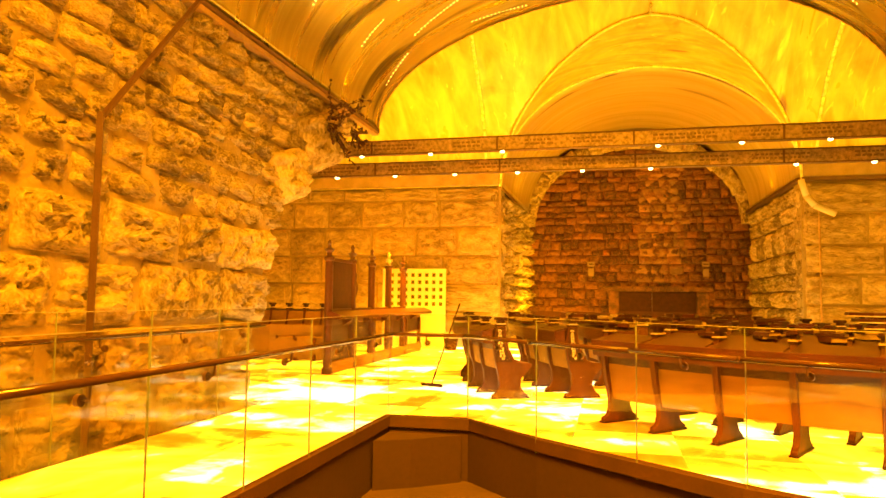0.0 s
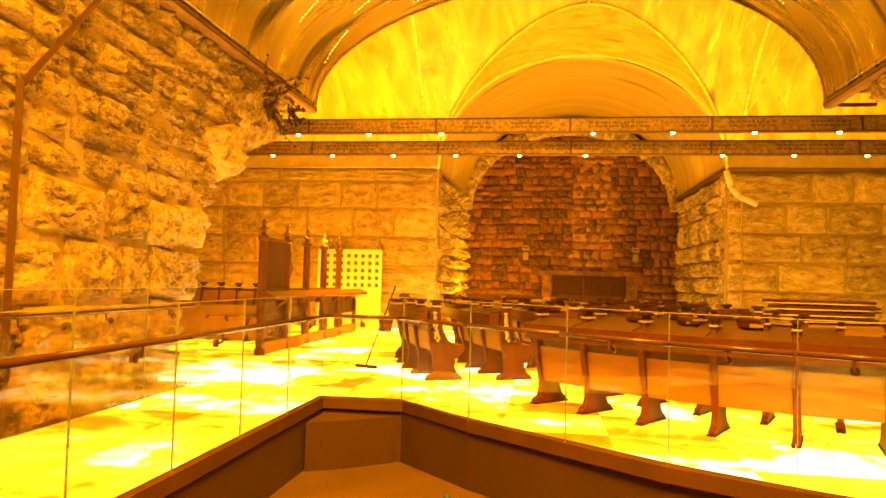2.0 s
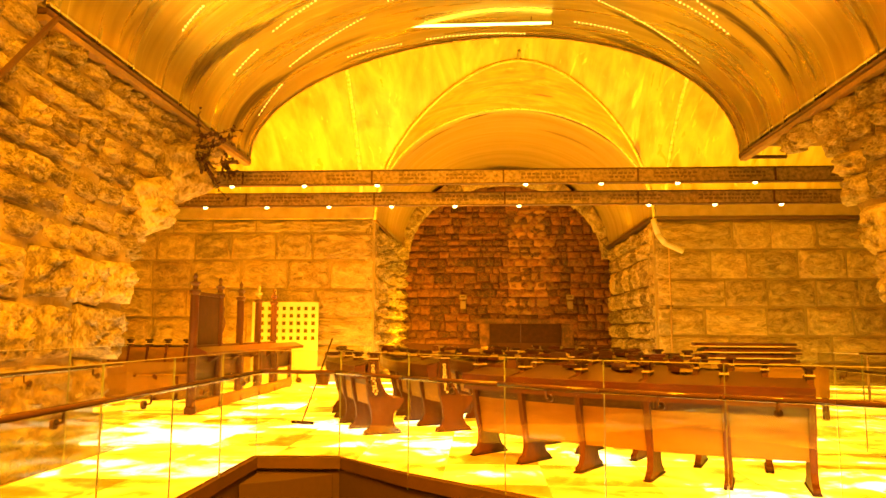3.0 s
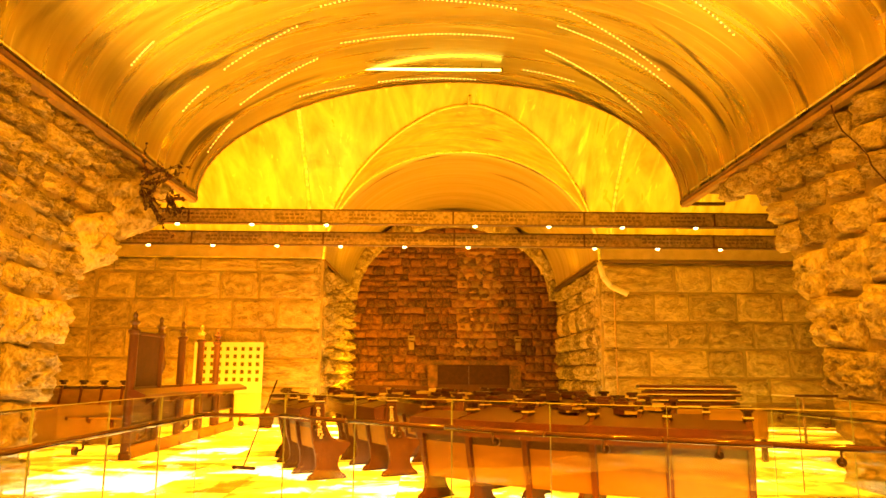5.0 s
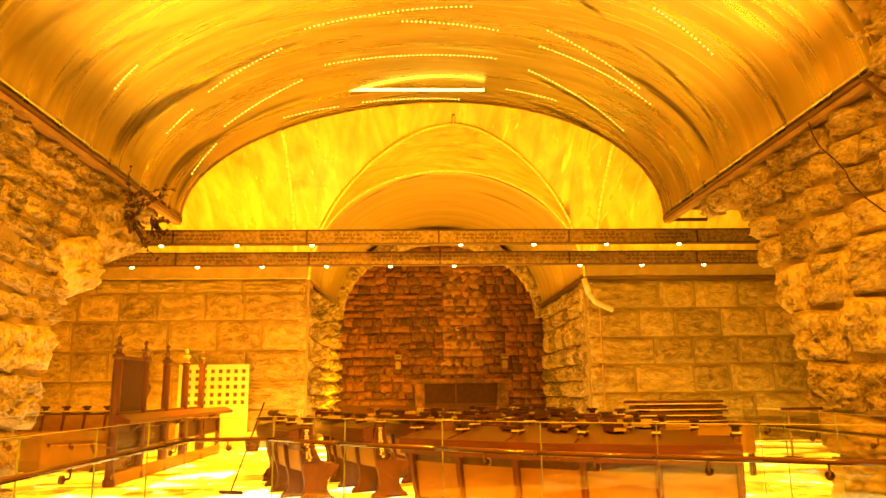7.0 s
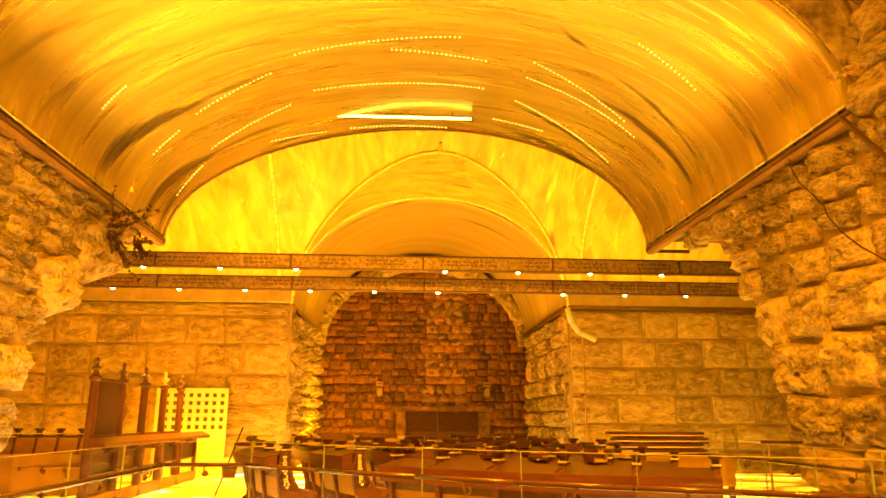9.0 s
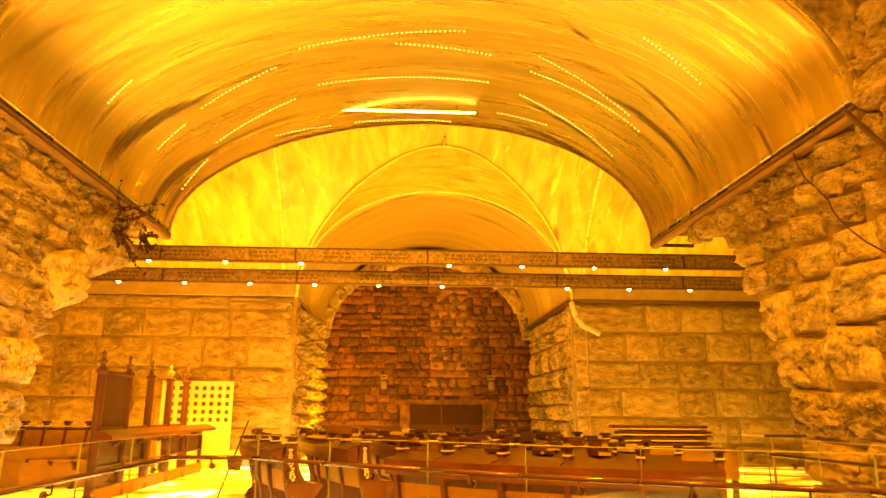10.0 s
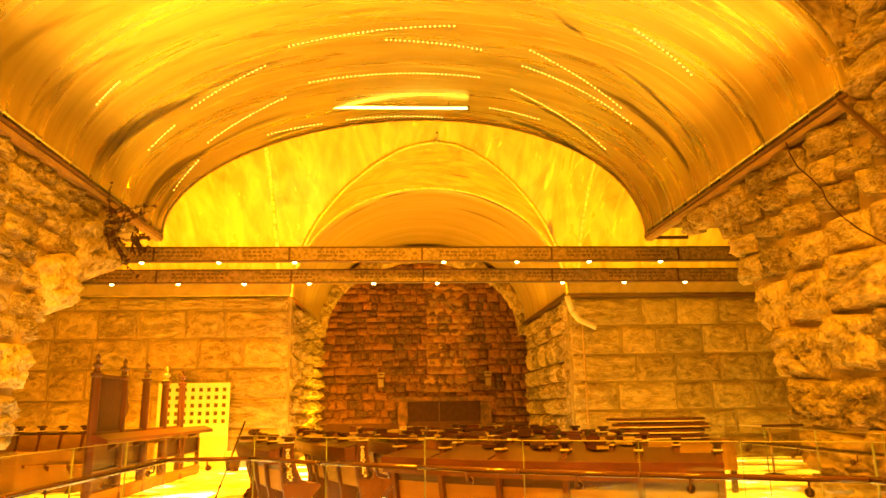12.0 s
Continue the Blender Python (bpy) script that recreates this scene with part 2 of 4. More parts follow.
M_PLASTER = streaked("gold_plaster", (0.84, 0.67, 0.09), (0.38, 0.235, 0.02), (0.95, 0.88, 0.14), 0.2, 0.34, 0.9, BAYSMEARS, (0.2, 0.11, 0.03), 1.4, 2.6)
M_FLOOR = glowing_tile("glowing_stone_tile")
M_GROUT = mat("floor_joint", (0.3, 0.23, 0.15), 0.8)
M_OAK = mat("pale_oak_panel", (0.32, 0.165, 0.022), 0.55, spec=0.1, var=0.2, scale=1.5, fine=10, bump=0.05, stretch=(1, 1, 7))
M_DARK = mat("dark_leather", (0.055, 0.018, 0.007), 0.75, var=0.4, scale=6, fine=40, spec=0.2)
M_TRIM = mat("brown_metal_trim", (0.13, 0.06, 0.025), 0.45, metal=0.3, var=0.3)
M_BEAM = mat("etched_bronze", (0.40, 0.255, 0.095), 0.45, metal=0.3, var=0.75, scale=14, fine=70)
# darker than the rim's plaster: the shadow below the rim is in the colour
M_PIT = mat("shaded_brown_plaster", (0.060, 0.022, 0.007), 0.8, var=0.25, scale=1, fine=20)
M_PITRIM = mat("brown_plaster_rim", (0.080, 0.028, 0.008), 0.7, var=0.3, scale=3, fine=40, bump=0.2)
M_PITFLOOR = mat("brown_pit_floor", (0.095, 0.044, 0.012), 0.8, var=0.35, scale=1.5, fine=20)
M_PANEL = mat("cream_lacquer", (0.78, 0.66, 0.36), 0.5, var=0.08)
M_GLASS = glass_mat("clear_glass", (0.95, 0.93, 0.86))
M_EDGE = mat("glass_edge", (0.26, 0.27, 0.12), 0.2, var=0.1, bump=0)
M_LAMP = glow("lamp_lens", (1.0, 0.80, 0.30), 9)
M_LED = glow("led_bead", (1.0, 0.72, 0.10), 5)
M_TUBE = glow("tube_diffuser", (1.0, 0.80, 0.12), 9)


M_WALNUT = mat("dark_walnut", (0.084, 0.024, 0.006), 0.36, var=0.35, scale=2.0, fine=16, bump=0.06, stretch=(6, 6, 1))
M_DARKWOOD = mat("black_stained_wood", (0.048, 0.013, 0.005), 0.42, spec=0.35, var=0.35, scale=3.0, fine=20, bump=0.05)
M_RED = mat("red_mahogany", (0.085, 0.020, 0.006), 0.28, var=0.3, scale=2.0, fine=14, bump=0.05, stretch=(5, 1, 5))
M_DESKTOP = mat("worn_book_rest", (0.064, 0.023, 0.007), 0.4, var=0.3, scale=3.0, fine=12, bump=0.03)
M_RAIL = mat("brown_handrail", (0.08, 0.03, 0.012), 0.14, var=0.25, scale=3, fine=30, bump=0.03)
M_BRASS = mat("aged_brass", (0.55, 0.36, 0.14), 0.3, metal=0.85, var=0.3, scale=8, fine=60, bump=0.05)
M_GILT = mat("gilded_carving", (0.75, 0.58, 0.28), 0.4, metal=0.3, var=0.25, scale=20, fine=80, bump=0.1)
M_PAPER = mat("cream_paper", (0.62, 0.5, 0.32), 0.7, var=0.15, scale=6, fine=60, bump=0.05)
M_PALESTONE = mat("pale_fieldstone", (0.30, 0.14, 0.042), 0.85, var=0.35, scale=3.0, fine=25, bump=0.6, rand=0.4, dist=0.03)
M_BACKING = mat("hole_dimming_sheet", (0.14, 0.09, 0.03), 0.8, var=0.2)
# paler than the upright edges: the bright line on the pane tops is painted
M_EDGE_GLINT = mat("glass_edge_glint", (0.42, 0.36, 0.2), 0.15, var=0.1, bump=0)
M_BLUE = mat("blue_paint", (0.05, 0.06, 0.3), 0.5, var=0.2)
M_RIB = mat("pale_plaster_rib", (0.92, 0.84, 0.2), 0.4, var=0.1, bump=0.05)
M_NOTICE = mat("dim_notice_card", (0.26, 0.15, 0.06), 0.7, var=0.15, bump=0.03)
M_ETCH = mat("etched_lettering", (0.19, 0.11, 0.042), 0.6, metal=0.2, var=0.4, scale=9, fine=60)
M_PAGES = mat("book_pages", (0.38, 0.26, 0.13), 0.8, var=0.2, scale=6, fine=90, bump=0.05)
M_DESKBOX = mat("red_brown_desk_front", (0.090, 0.025, 0.006), 0.38, var=0.35, scale=2.0, fine=16, bump=0.06, stretch=(6, 1, 6))
M_PEWEND = mat("polished_mahogany", (0.112, 0.036, 0.009), 0.5, spec=0.2, var=0.35, scale=2.0, fine=16, bump=0.06, stretch=(6, 6, 1))
M_BAND = mat("tan_painted_band", (0.30, 0.17, 0.055), 0.6, var=0.35, scale=3.0, fine=30, bump=0.1)


# ---------------------------------------------------------------- mesh helpers
def part(name, bm, material, parent=None, label="", smooth=False):
    me = bpy.data.meshes.new(name)
    bm.to_mesh(me)
    bm.free()
    if smooth:
        for p in me.polygons:
            p.use_smooth = True
    me.materials.append(material)
    ob = new(name, me)
    if parent:
        ob.parent = parent
    if label:
        ob["label"] = label
    return ob


def thing(name, label, category, m=None, group="", kind=""):
    ob = new(name)
    ob.empty_display_size = 0.1
    if m is not None:
        ob.matrix_world = m
    return tagged(ob, label, category, group, kind)


def box(x0, x1, y0, y1, z0, z1, bev=0.0, bm=None):
    bm = bm or bmesh.new()
    r = bmesh.ops.create_cube(bm, size=1, matrix=Matrix.Translation(((x0 + x1) / 2, (y0 + y1) / 2, (z0 + z1) / 2)) @ Matrix.Diagonal((x1 - x0, y1 - y0, z1 - z0, 1)))
    if bev:
        es = {e for v in r["verts"] for e in v.link_edges}
        bmesh.ops.bevel(bm, geom=list(es), offset=bev, segments=2, affect="EDGES")
    return bm


def cyl(a, b, r0, r1=None, n=12, bm=None):
    bm = bm or bmesh.new()
    a, b = Vector(a), Vector(b)
    r1 = r0 if r1 is None else r1
    q = (b - a).to_track_quat("Z", "Y").to_matrix().to_4x4()
    bmesh.ops.create_cone(bm, cap_ends=True, segments=n, radius1=r0, radius2=r1, depth=(b - a).length, matrix=Matrix.Translation((a + b) / 2) @ q)
    return bm


def lathe(profile, n=14, at=(0, 0, 0), bm=None):
    bm = bm or bmesh.new()
    rings = [[bm.verts.new((at[0] + r * math.cos(2 * math.pi * i / n), at[1] + r * math.sin(2 * math.pi * i / n), at[2] + z)) for i in range(n)] for r, z in profile]
    for lo, hi in zip(rings, rings[1:]):
        for i in range(n):
            bm.faces.new((lo[i], lo[(i + 1) % n], hi[(i + 1) % n], hi[i]))
    bm.faces.new(rings[0][::-1])
    bm.faces.new(rings[-1])
    return bm


def extrude_outline(pts, depth, bm=None, plane="xz", at=0.0):
    """A flat outline with thickness; plane xz is thick along y, yz along x, xy along z."""
    bm = bm or bmesh.new()
    def place(u, v, w):
        return {"xz": (u, w, v), "yz": (w, u, v), "xy": (u, v, w)}[plane]
    a = [bm.verts.new(place(u, v, at)) for u, v in pts]
    b = [bm.verts.new(place(u, v, at + depth)) for u, v in pts]
    n = len(pts)
    bm.faces.new(a)
    bm.faces.new(b[::-1])
    for i in range(n):
        bm.faces.new((a[i], b[i], b[(i + 1) % n], a[(i + 1) % n]))
    bmesh.ops.recalc_face_normals(bm, faces=bm.faces)
    return bm


def surface(fn, nu, nv, thick=None):
    """Grid surface fn(i/nu, j/nv) -> point; thick moves a closed back side by that vector."""
    bm = bmesh.new()
    g = [[bm.verts.new(fn(i / nu, j / nv)) for j in range(nv + 1)] for i in range(nu + 1)]
    for i in range(nu):
        for j in range(nv):
            bm.faces.new((g[i][j], g[i + 1][j], g[i + 1][j + 1], g[i][j + 1]))
    if thick is not None:
        t = Vector(thick)
        h = [[bm.verts.new(v.co + t) for v in row] for row in g]
        for i in range(nu):
            for j in range(nv):
                bm.faces.new((h[i][j], h[i][j + 1], h[i + 1][j + 1], h[i + 1][j]))
        for i in range(nu):
            bm.faces.new((g[i][0], h[i][0], h[i + 1][0], g[i + 1][0]))
            bm.faces.new((g[i][nv], g[i + 1][nv], h[i + 1][nv], h[i][nv]))
        for j in range(nv):
            bm.faces.new((g[0][j], g[0][j + 1], h[0][j + 1], h[0][j]))
            bm.faces.new((g[nu][j], h[nu][j], h[nu][j + 1], g[nu][j + 1]))
        bmesh.ops.recalc_face_normals(bm, faces=bm.faces)
    return bm


# ---------------------------------------------------------------- vaults
def vault_z(x, y):
    """The far rim is sheared a little to the east to fit the camera's view."""
    lean = 0.045 * (x - VX) * min(1.0, max(0.0, (y - VY0) / (VY1 - VY0)))
    return VSPRING + (VRISE + lean) * math.sqrt(max(0.0, 1 - ((x - VX) / VHALF) ** 2))


def small_z(x):
    return SSPRING + SRISE * math.sqrt(max(0.0, 1 - ((x - SX) / SHALF) ** 2))


def bay_z(y):
    return SSPRING + 3.2 * math.sqrt(max(0.0, 1 - ((y - 16) / 4.8) ** 2))


def vault_pt(u, v):
    a = math.pi * (1 - u)
    x, y = VX + VHALF * math.cos(a), VY0 + v * (VY1 - VY0)
    return (x, y, vault_z(x, y))


def small_pt(u, v):
    a = math.pi * (1 - u)
    return (SX + SHALF * math.cos(a), WALL_Y + v * (REAR_Y - WALL_Y), SSPRING + SRISE * math.sin(a))


def bay_pt(u, v):
    x, y = -9.8 + u * 20.8, 15.9 + v * (WALL_Y - 15.9)
    z = bay_z(y)
    if abs(x - SX) < SHALF:
        z = max(z, small_z(x))
    return (x, y, z)


def lay_uv(ob, fn):
    me = ob.data
    layer = me.uv_layers.new(name="stroke")
    for lp in me.loops:
        layer.data[lp.index].uv = fn(me.vertices[lp.vertex_index].co)
    return ob


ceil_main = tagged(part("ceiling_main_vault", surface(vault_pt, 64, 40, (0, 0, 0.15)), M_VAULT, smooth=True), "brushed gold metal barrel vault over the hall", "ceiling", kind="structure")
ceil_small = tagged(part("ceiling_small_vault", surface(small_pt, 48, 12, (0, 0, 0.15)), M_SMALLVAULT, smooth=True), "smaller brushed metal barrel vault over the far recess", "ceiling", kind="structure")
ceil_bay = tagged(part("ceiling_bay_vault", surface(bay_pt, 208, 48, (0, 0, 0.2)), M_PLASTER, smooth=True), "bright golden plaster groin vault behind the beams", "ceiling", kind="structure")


lay_uv(ceil_main, lambda c: (5.6 * math.atan2(c.z - VSPRING + 1.5, c.x - VX), c.y))
lay_uv(ceil_small, lambda c: (4.0 * math.atan2(c.z - SSPRING + 0.3, c.x - SX), c.y + 40))
lay_uv(ceil_bay, lambda c: ((4.0 * math.atan2(c.z - SSPRING + 0.3, c.x - SX), c.y + 70) if bay_z(c.y) < c.z - 0.03 else (4.5 * math.atan2(c.z - SSPRING, 20.8 - c.y), c.x + 90)))
# smooth plaster course between the dressed blocks and the bay's vault
for name, xa, xb in (("trim_plaster_course_west", -9.9, SX - SHALF - 0.02), ("trim_plaster_course_east", SX + SHALF + 0.02, 11.1)):
    # ochre instead of the vault's gold puts the weaker light into the colour
    tagged(part(name, box(xa, xb, WALL_Y - 0.12, WALL_Y + 0.1, 4.43, 4.80, 0.012), M_JOINT), "smooth plaster course above the dressed blocks, toned ochre for weaker light", "trim", kind="structure")

# ---------------------------------------------------------------- rough side walls
def end_west(z):
    """How far the broken end of the rubble wall reaches, by height."""
    return float(np.interp(z, [-3, 0.8, 1.5, 2.1, 2.75, 3.3, 3.75, 4.4, 4.85, 5.2], [10.6, 11.0, 11.4, 11.5, 11.9, 12.4, 13.1, 14.2, 15.4, 15.6]))


def end_east(z):
    """How far the broken end of the block wall reaches, by height."""
    return float(np.interp(z, [-3, 0.57, 1.05, 1.62, 1.75, 2.4, 2.87, 3.2, 4.04, 4.5, 4.85, 5.2], [10.8, 11.0, 11.1, 11.3, 11.55, 11.6, 11.9, 12.3, 12.5, 13.9, 15.4, 15.6]))


def rough_wall(name, x, side, z1, reach):
    def fn(u, v):
        z = -3 + v * (z1 + 3)
        ye = reach(z) - 0.1
        y = -4 + u * (ye + 4)
        p = Vector((x * 3, y, z))
        d = 0.05 * noise.noise(p * 0.9) + 0.03 * noise.noise(p * 2.3) + 0.02 * noise.noise(p * 6)
        return (x - side * d + side * (0.16 if side < 0 else 0.19), y + 0.12 * noise.noise(p * 1.3) * u, z)
    return part(name, surface(fn, 190, 110, (side * 3.0, 0, 0)), M_BEDDING)


wall_w = tagged(rough_wall("wall_west", WL, -1, 4.86, end_west), "rough weathered limestone rubble wall", "wall", kind="structure")
wall_e = tagged(rough_wall("wall_east", WR, 1, 4.86, end_east), "rough weathered wall of large limestone blocks", "wall", kind="structure")

# ---------------------------------------------------------------- far walls
bm = box(-10, SX - SHALF, WALL_Y + 0.12, WALL_Y + 0.8, -0.2, 8)
wall_n1 = tagged(part("wall_north_west", bm, M_JOINT), "wall of large dressed limestone blocks", "wall", kind="structure")
bm = box(SX + SHALF, 11.2, WALL_Y + 0.12, WALL_Y + 0.8, -0.2, 8)
wall_n2 = tagged(part("wall_north_east", bm, M_JOINT), "wall of large dressed limestone blocks", "wall", kind="structure")
bm = box(SX - SHALF - 0.6, SX + SHALF + 0.6, REAR_Y, REAR_Y + 0.5, -0.2, 8)
wall_r = tagged(part("wall_rear", bm, M_REDJOINT), "dark wall of small brown fieldstones at the far end", "wall", kind="structure")
wall_rl = tagged(part("wall_recess_west", box(SX - SHALF - 0.6, SX - SHALF - 0.1, WALL_Y + 0.8, REAR_Y, -0.2, SSPRING), M_MORTAR), "rough stone side wall of the recess", "wall", kind="structure")
wall_rr = tagged(part("wall_recess_east", box(SX + SHALF + 0.1, SX + SHALF + 0.6, WALL_Y + 0.8, REAR_Y, -0.2, SSPRING), M_MORTAR), "rough stone side wall of the recess", "wall", kind="structure")
# closing walls out of sight
tagged(part("wall_bay_west", box(-10.4, -10, 10, 22, -3, 8), M_ASHLAR), "plain limestone end wall of the bay", "wall", kind="structure")
tagged(part("wall_bay_east", box(11.2, 11.6, 10, 22, -3, 8), M_ASHLAR), "plain limestone end wall of the bay", "wall", kind="structure")
tagged(part("wall_south", box(-8, 9, -4.5, -4, -3, 9.5), M_ASHLAR), "plain limestone wall behind the walkway", "wall", kind="structure")


def near_pt(u, v):
    a = math.pi * (1 - u)
    x, y = VX + 5.35 * math.cos(a), -4 + v * (VY0 + 4.1)
    p = Vector((x, y, math.sin(a) * 5))
    d = 0.25 * noise.noise(p * 0.8) + 0.12 * noise.noise(p * 2.4)
    return (x, y, 4.8 + (3.9 + d) * math.sin(a))


tagged(part("ceiling_near_vault", surface(near_pt, 60, 60, (0, 0, 0.4)), M_ROUGH), "rough rubble stone vault above the walkway", "ceiling", kind="structure")

def spandrel_pt(u, v):
    a = math.pi * (1 - u)
    hx, hz = VHALF + 0.03 + v * 0.55, VRISE + 0.03 + v * 1.7
    p = Vector((math.cos(a) * 5, v * 2, math.sin(a) * 5))
    return (VX + hx * math.cos(a), VY0 - 0.03 - 0.14 * v - 0.18 * v * noise.noise(p * 1.8), VSPRING + hz * math.sin(a))


tagged(part("wall_vault_rim", surface(spandrel_pt, 120, 14, (0, 0.25, 0)), M_ROUGH), "rough rubble above the near rim of the vault", "wall", kind="structure")

# ---------------------------------------------------------------- floor and pit
PIT = [(-2.0, 3.2), (-2.0, 9.65), (-1.1, 9.68), (-0.27, 8.83), (0.62, 8.1), (1.35, 7.5), (2.1, 7.06), (2.7, 6.76), (3.4, 6.4), (3.7, 3.2)]


def floor_slab():
    bm = bmesh.new()
    out = [(FL, -4), (FR, -4), (FR, 11.8), (11.2, 11.8), (11.2, 28), (-10, 28), (-10, 10.2), (FL, 10.2)]
    vs = [bm.verts.new((x, y, -0.02)) for x, y in out]
    ps = [bm.verts.new((x, y, -0.02)) for x, y in PIT]
    es = [bm.edges.new((a, b)) for ring in (vs, ps) for a, b in zip(ring, ring[1:] + ring[:1])]
    bmesh.ops.triangle_fill(bm, use_beauty=True, use_dissolve=False, edges=es)
    bmesh.ops.recalc_face_normals(bm, faces=bm.faces)
    for f in bm.faces:
        if f.normal.z < 0:
            f.normal_flip()
    r = bmesh.ops.extrude_face_region(bm, geom=bm.faces[:])
    bmesh.ops.translate(bm, verts=[v for v in r["geom"] if isinstance(v, bmesh.types.BMVert)], vec=(0, 0, -0.25))
    bmesh.ops.recalc_face_normals(bm, faces=bm.faces)
    return bm


floor = tagged(part("floor", floor_slab(), M_GROUT), "floor of polished pale stone tiles", "floor", kind="structure")


PIT_C = (0.3, 6.2)


def pit_ring(k, z, bm):
    """The outline of the opening, drawn k metres towards its middle."""
    out = []
    for x, y in PIT:
        d = Vector((PIT_C[0] - x, PIT_C[1] - y)).normalized() * k
        out.append(bm.verts.new((x + d.x, y + d.y, z)))
    return out


def pit_shell(rings, cap):
    bm = bmesh.new()
    loops = [pit_ring(k, z, bm) for k, z in rings]
    for lo, hi in zip(loops, loops[1:]):
        for i in range(len(PIT)):
            j = (i + 1) % len(PIT)
            bm.faces.new((lo[i], lo[j], hi[j], hi[i]))
    if cap:
        bm.faces.new(loops[-1])
    bmesh.ops.recalc_face_normals(bm, faces=bm.faces)
    return bm


tagged(part("trim_pit_rim", pit_shell(((-0.09, 0.0), (-0.09, 0.014), (0.05, 0.014), (0.055, -0.10), (0.012, -0.115)), False), M_PITRIM), "brown plastered rim round the opening in the floor", "trim", kind="structure")
tagged(part("wall_pit", pit_shell(((0.010, -0.112), (0.010, -0.655)), False), M_PIT), "brown plastered sides of the floor opening, coloured dark for their shadow", "pit", kind="structure")
tagged(part("floor_pit", pit_shell(((0.0, -0.70), (0.0, -0.654)), True), M_PITFLOOR), "dull brown floor at the bottom of the opening", "pit", kind="structure")
# low plinth across the far corner of the opening
bm = extrude_outline([(-1.97, 9.62), (-1.97, 9.05), (-1.62, 9.25), (-1.16, 9.62)], 0.5, plane="xy", at=-0.655)
tagged(part("wall_pit_corner", bm, M_PIT), "brown plastered angle in the corner of the opening", "pit", kind="structure")


# ---------------------------------------------------------------- ledges and trim
def trim(name, a, b, w, h, label):
    """A square bar from a to b."""
    a, b = Vector(a), Vector(b)
    bm = box(-w / 2, w / 2, -h / 2, h / 2, 0, (b - a).length, 0.006)
    ob = part(name, bm, M_TRIM)
    ob.matrix_world = Matrix.Translation(a) @ (b - a).to_track_quat("Z", "Y").to_matrix().to_4x4()
    return tagged(ob, label, "trim", kind="structure")


for x, s in ((WL, 1), (WR, -1)):
    tagged(part("trim_vault_ledge", box(min(x - s * 0.1, x + s * 0.03), max(x - s * 0.1, x + s * 0.03), VY0, VY1, VSPRING - 0.07, VSPRING - 0.005, 0.01), M_TRIM), "brown metal ledge along the foot of the vault", "trim", kind="structure")
    tagged(part("trim_ledge_fascia", box(min(x - s * 0.12, x + s * 0.01), max(x - s * 0.12, x + s * 0.01), VY0 + 0.02, VY1 - 0.02, VSPRING - 0.15, VSPRING - 0.071, 0.006), M_BAND), "paler tan band under the vault ledge", "trim", kind="structure")
    tagged(part("trim_ledge_end", box(min(x + s * 0.02, x - s * 0.9), max(x + s * 0.02, x - s * 0.9), VY1 - 0.06, VY1 + 0.02, VSPRING - 0.1, VSPRING - 0.04, 0.006), M_TRIM), "brown metal end bar of the vault ledge", "trim", kind="structure")
    trim("trim_wall_channel", (x + s * 0.09, 9.2, VSPRING - 0.08), (x + s * 0.13, 7.62, 2.99), 0.062, 0.04, "slanting brown metal channel on the rough stone wall")
    trim("trim_wall_channel", (x + s * 0.13, 7.6, 3.03), (x + s * 0.15, 7.56, -0.4), 0.062, 0.04, "upright brown metal channel on the rough stone wall")
tagged(part("trim_wall_ledge", box(SX + SHALF - 0.02, 11.2, WALL_Y - 0.1, WALL_Y + 0.1, 4.33, 4.42, 0.01), M_TRIM), "brown metal ledge over the dressed stone wall", "trim", kind="structure")
tagged(part("trim_recess_ledge", box(SX + SHALF - 0.12, SX + SHALF + 0.02, WALL_Y, REAR_Y - 0.4, 4.32, 4.42, 0.01), M_TRIM), "brown metal ledge along the recess vault", "trim", kind="structure")
tagged(part("trim_recess_ledge", box(SX - SHALF - 0.02, SX - SHALF + 0.05, WALL_Y, REAR_Y - 0.4, 4.34, 4.4, 0.01), M_OAK), "pale ledge along the recess vault", "trim", kind="structure")


def edge_rib():
    """Rolled metal edge on the far rim of the main vault."""
    bm = bmesh.new()
    pts = [vault_pt(i / 60, 1.0) for i in range(61)]
    for a, b in zip(pts, pts[1:]):
        cyl((a[0], a[1], a[2] - 0.01), (b[0], b[1], b[2] - 0.01), 0.016, n=6, bm=bm)
    return bm


tagged(part("trim_vault_edge", edge_rib(), M_BRASS, smooth=True), "rolled gold metal edge of the vault", "trim", kind="structure")

def rib(name, pts, r, label):
    bm = bmesh.new()
    for a, b in zip(pts, pts[1:]):
        cyl(a, b, r, n=6, bm=bm)
    return tagged(part(name, bm, M_RIB, smooth=True), label, "rib", kind="structure")


def groin(side):
    out = []
    for i in range(41):
        y = 16.9 + (WALL_Y - 0.02 - 16.9) * i / 40
        h = min(1.0, (bay_z(y) - SSPRING) / SRISE)
        out.append((SX + side * SHALF * math.sqrt(max(0.0, 1 - h * h)), y, bay_z(y) - 0.03))
    return out


for sd in (-1, 1):
    rib("trim_groin_rib", groin(sd), 0.035, "thin bright rib along the groin of the vault")
for xr in (-2.85, 5.35):
    rib("trim_vault_seam", [(xr - math.copysign(0.35, xr) * (1 - i / 30) ** 2, 16.1 + 4.6 * i / 30, bay_z(16.1 + 4.6 * i / 30) - 0.035) for i in range(31)], 0.05, "thin bright seam across the bay vault")
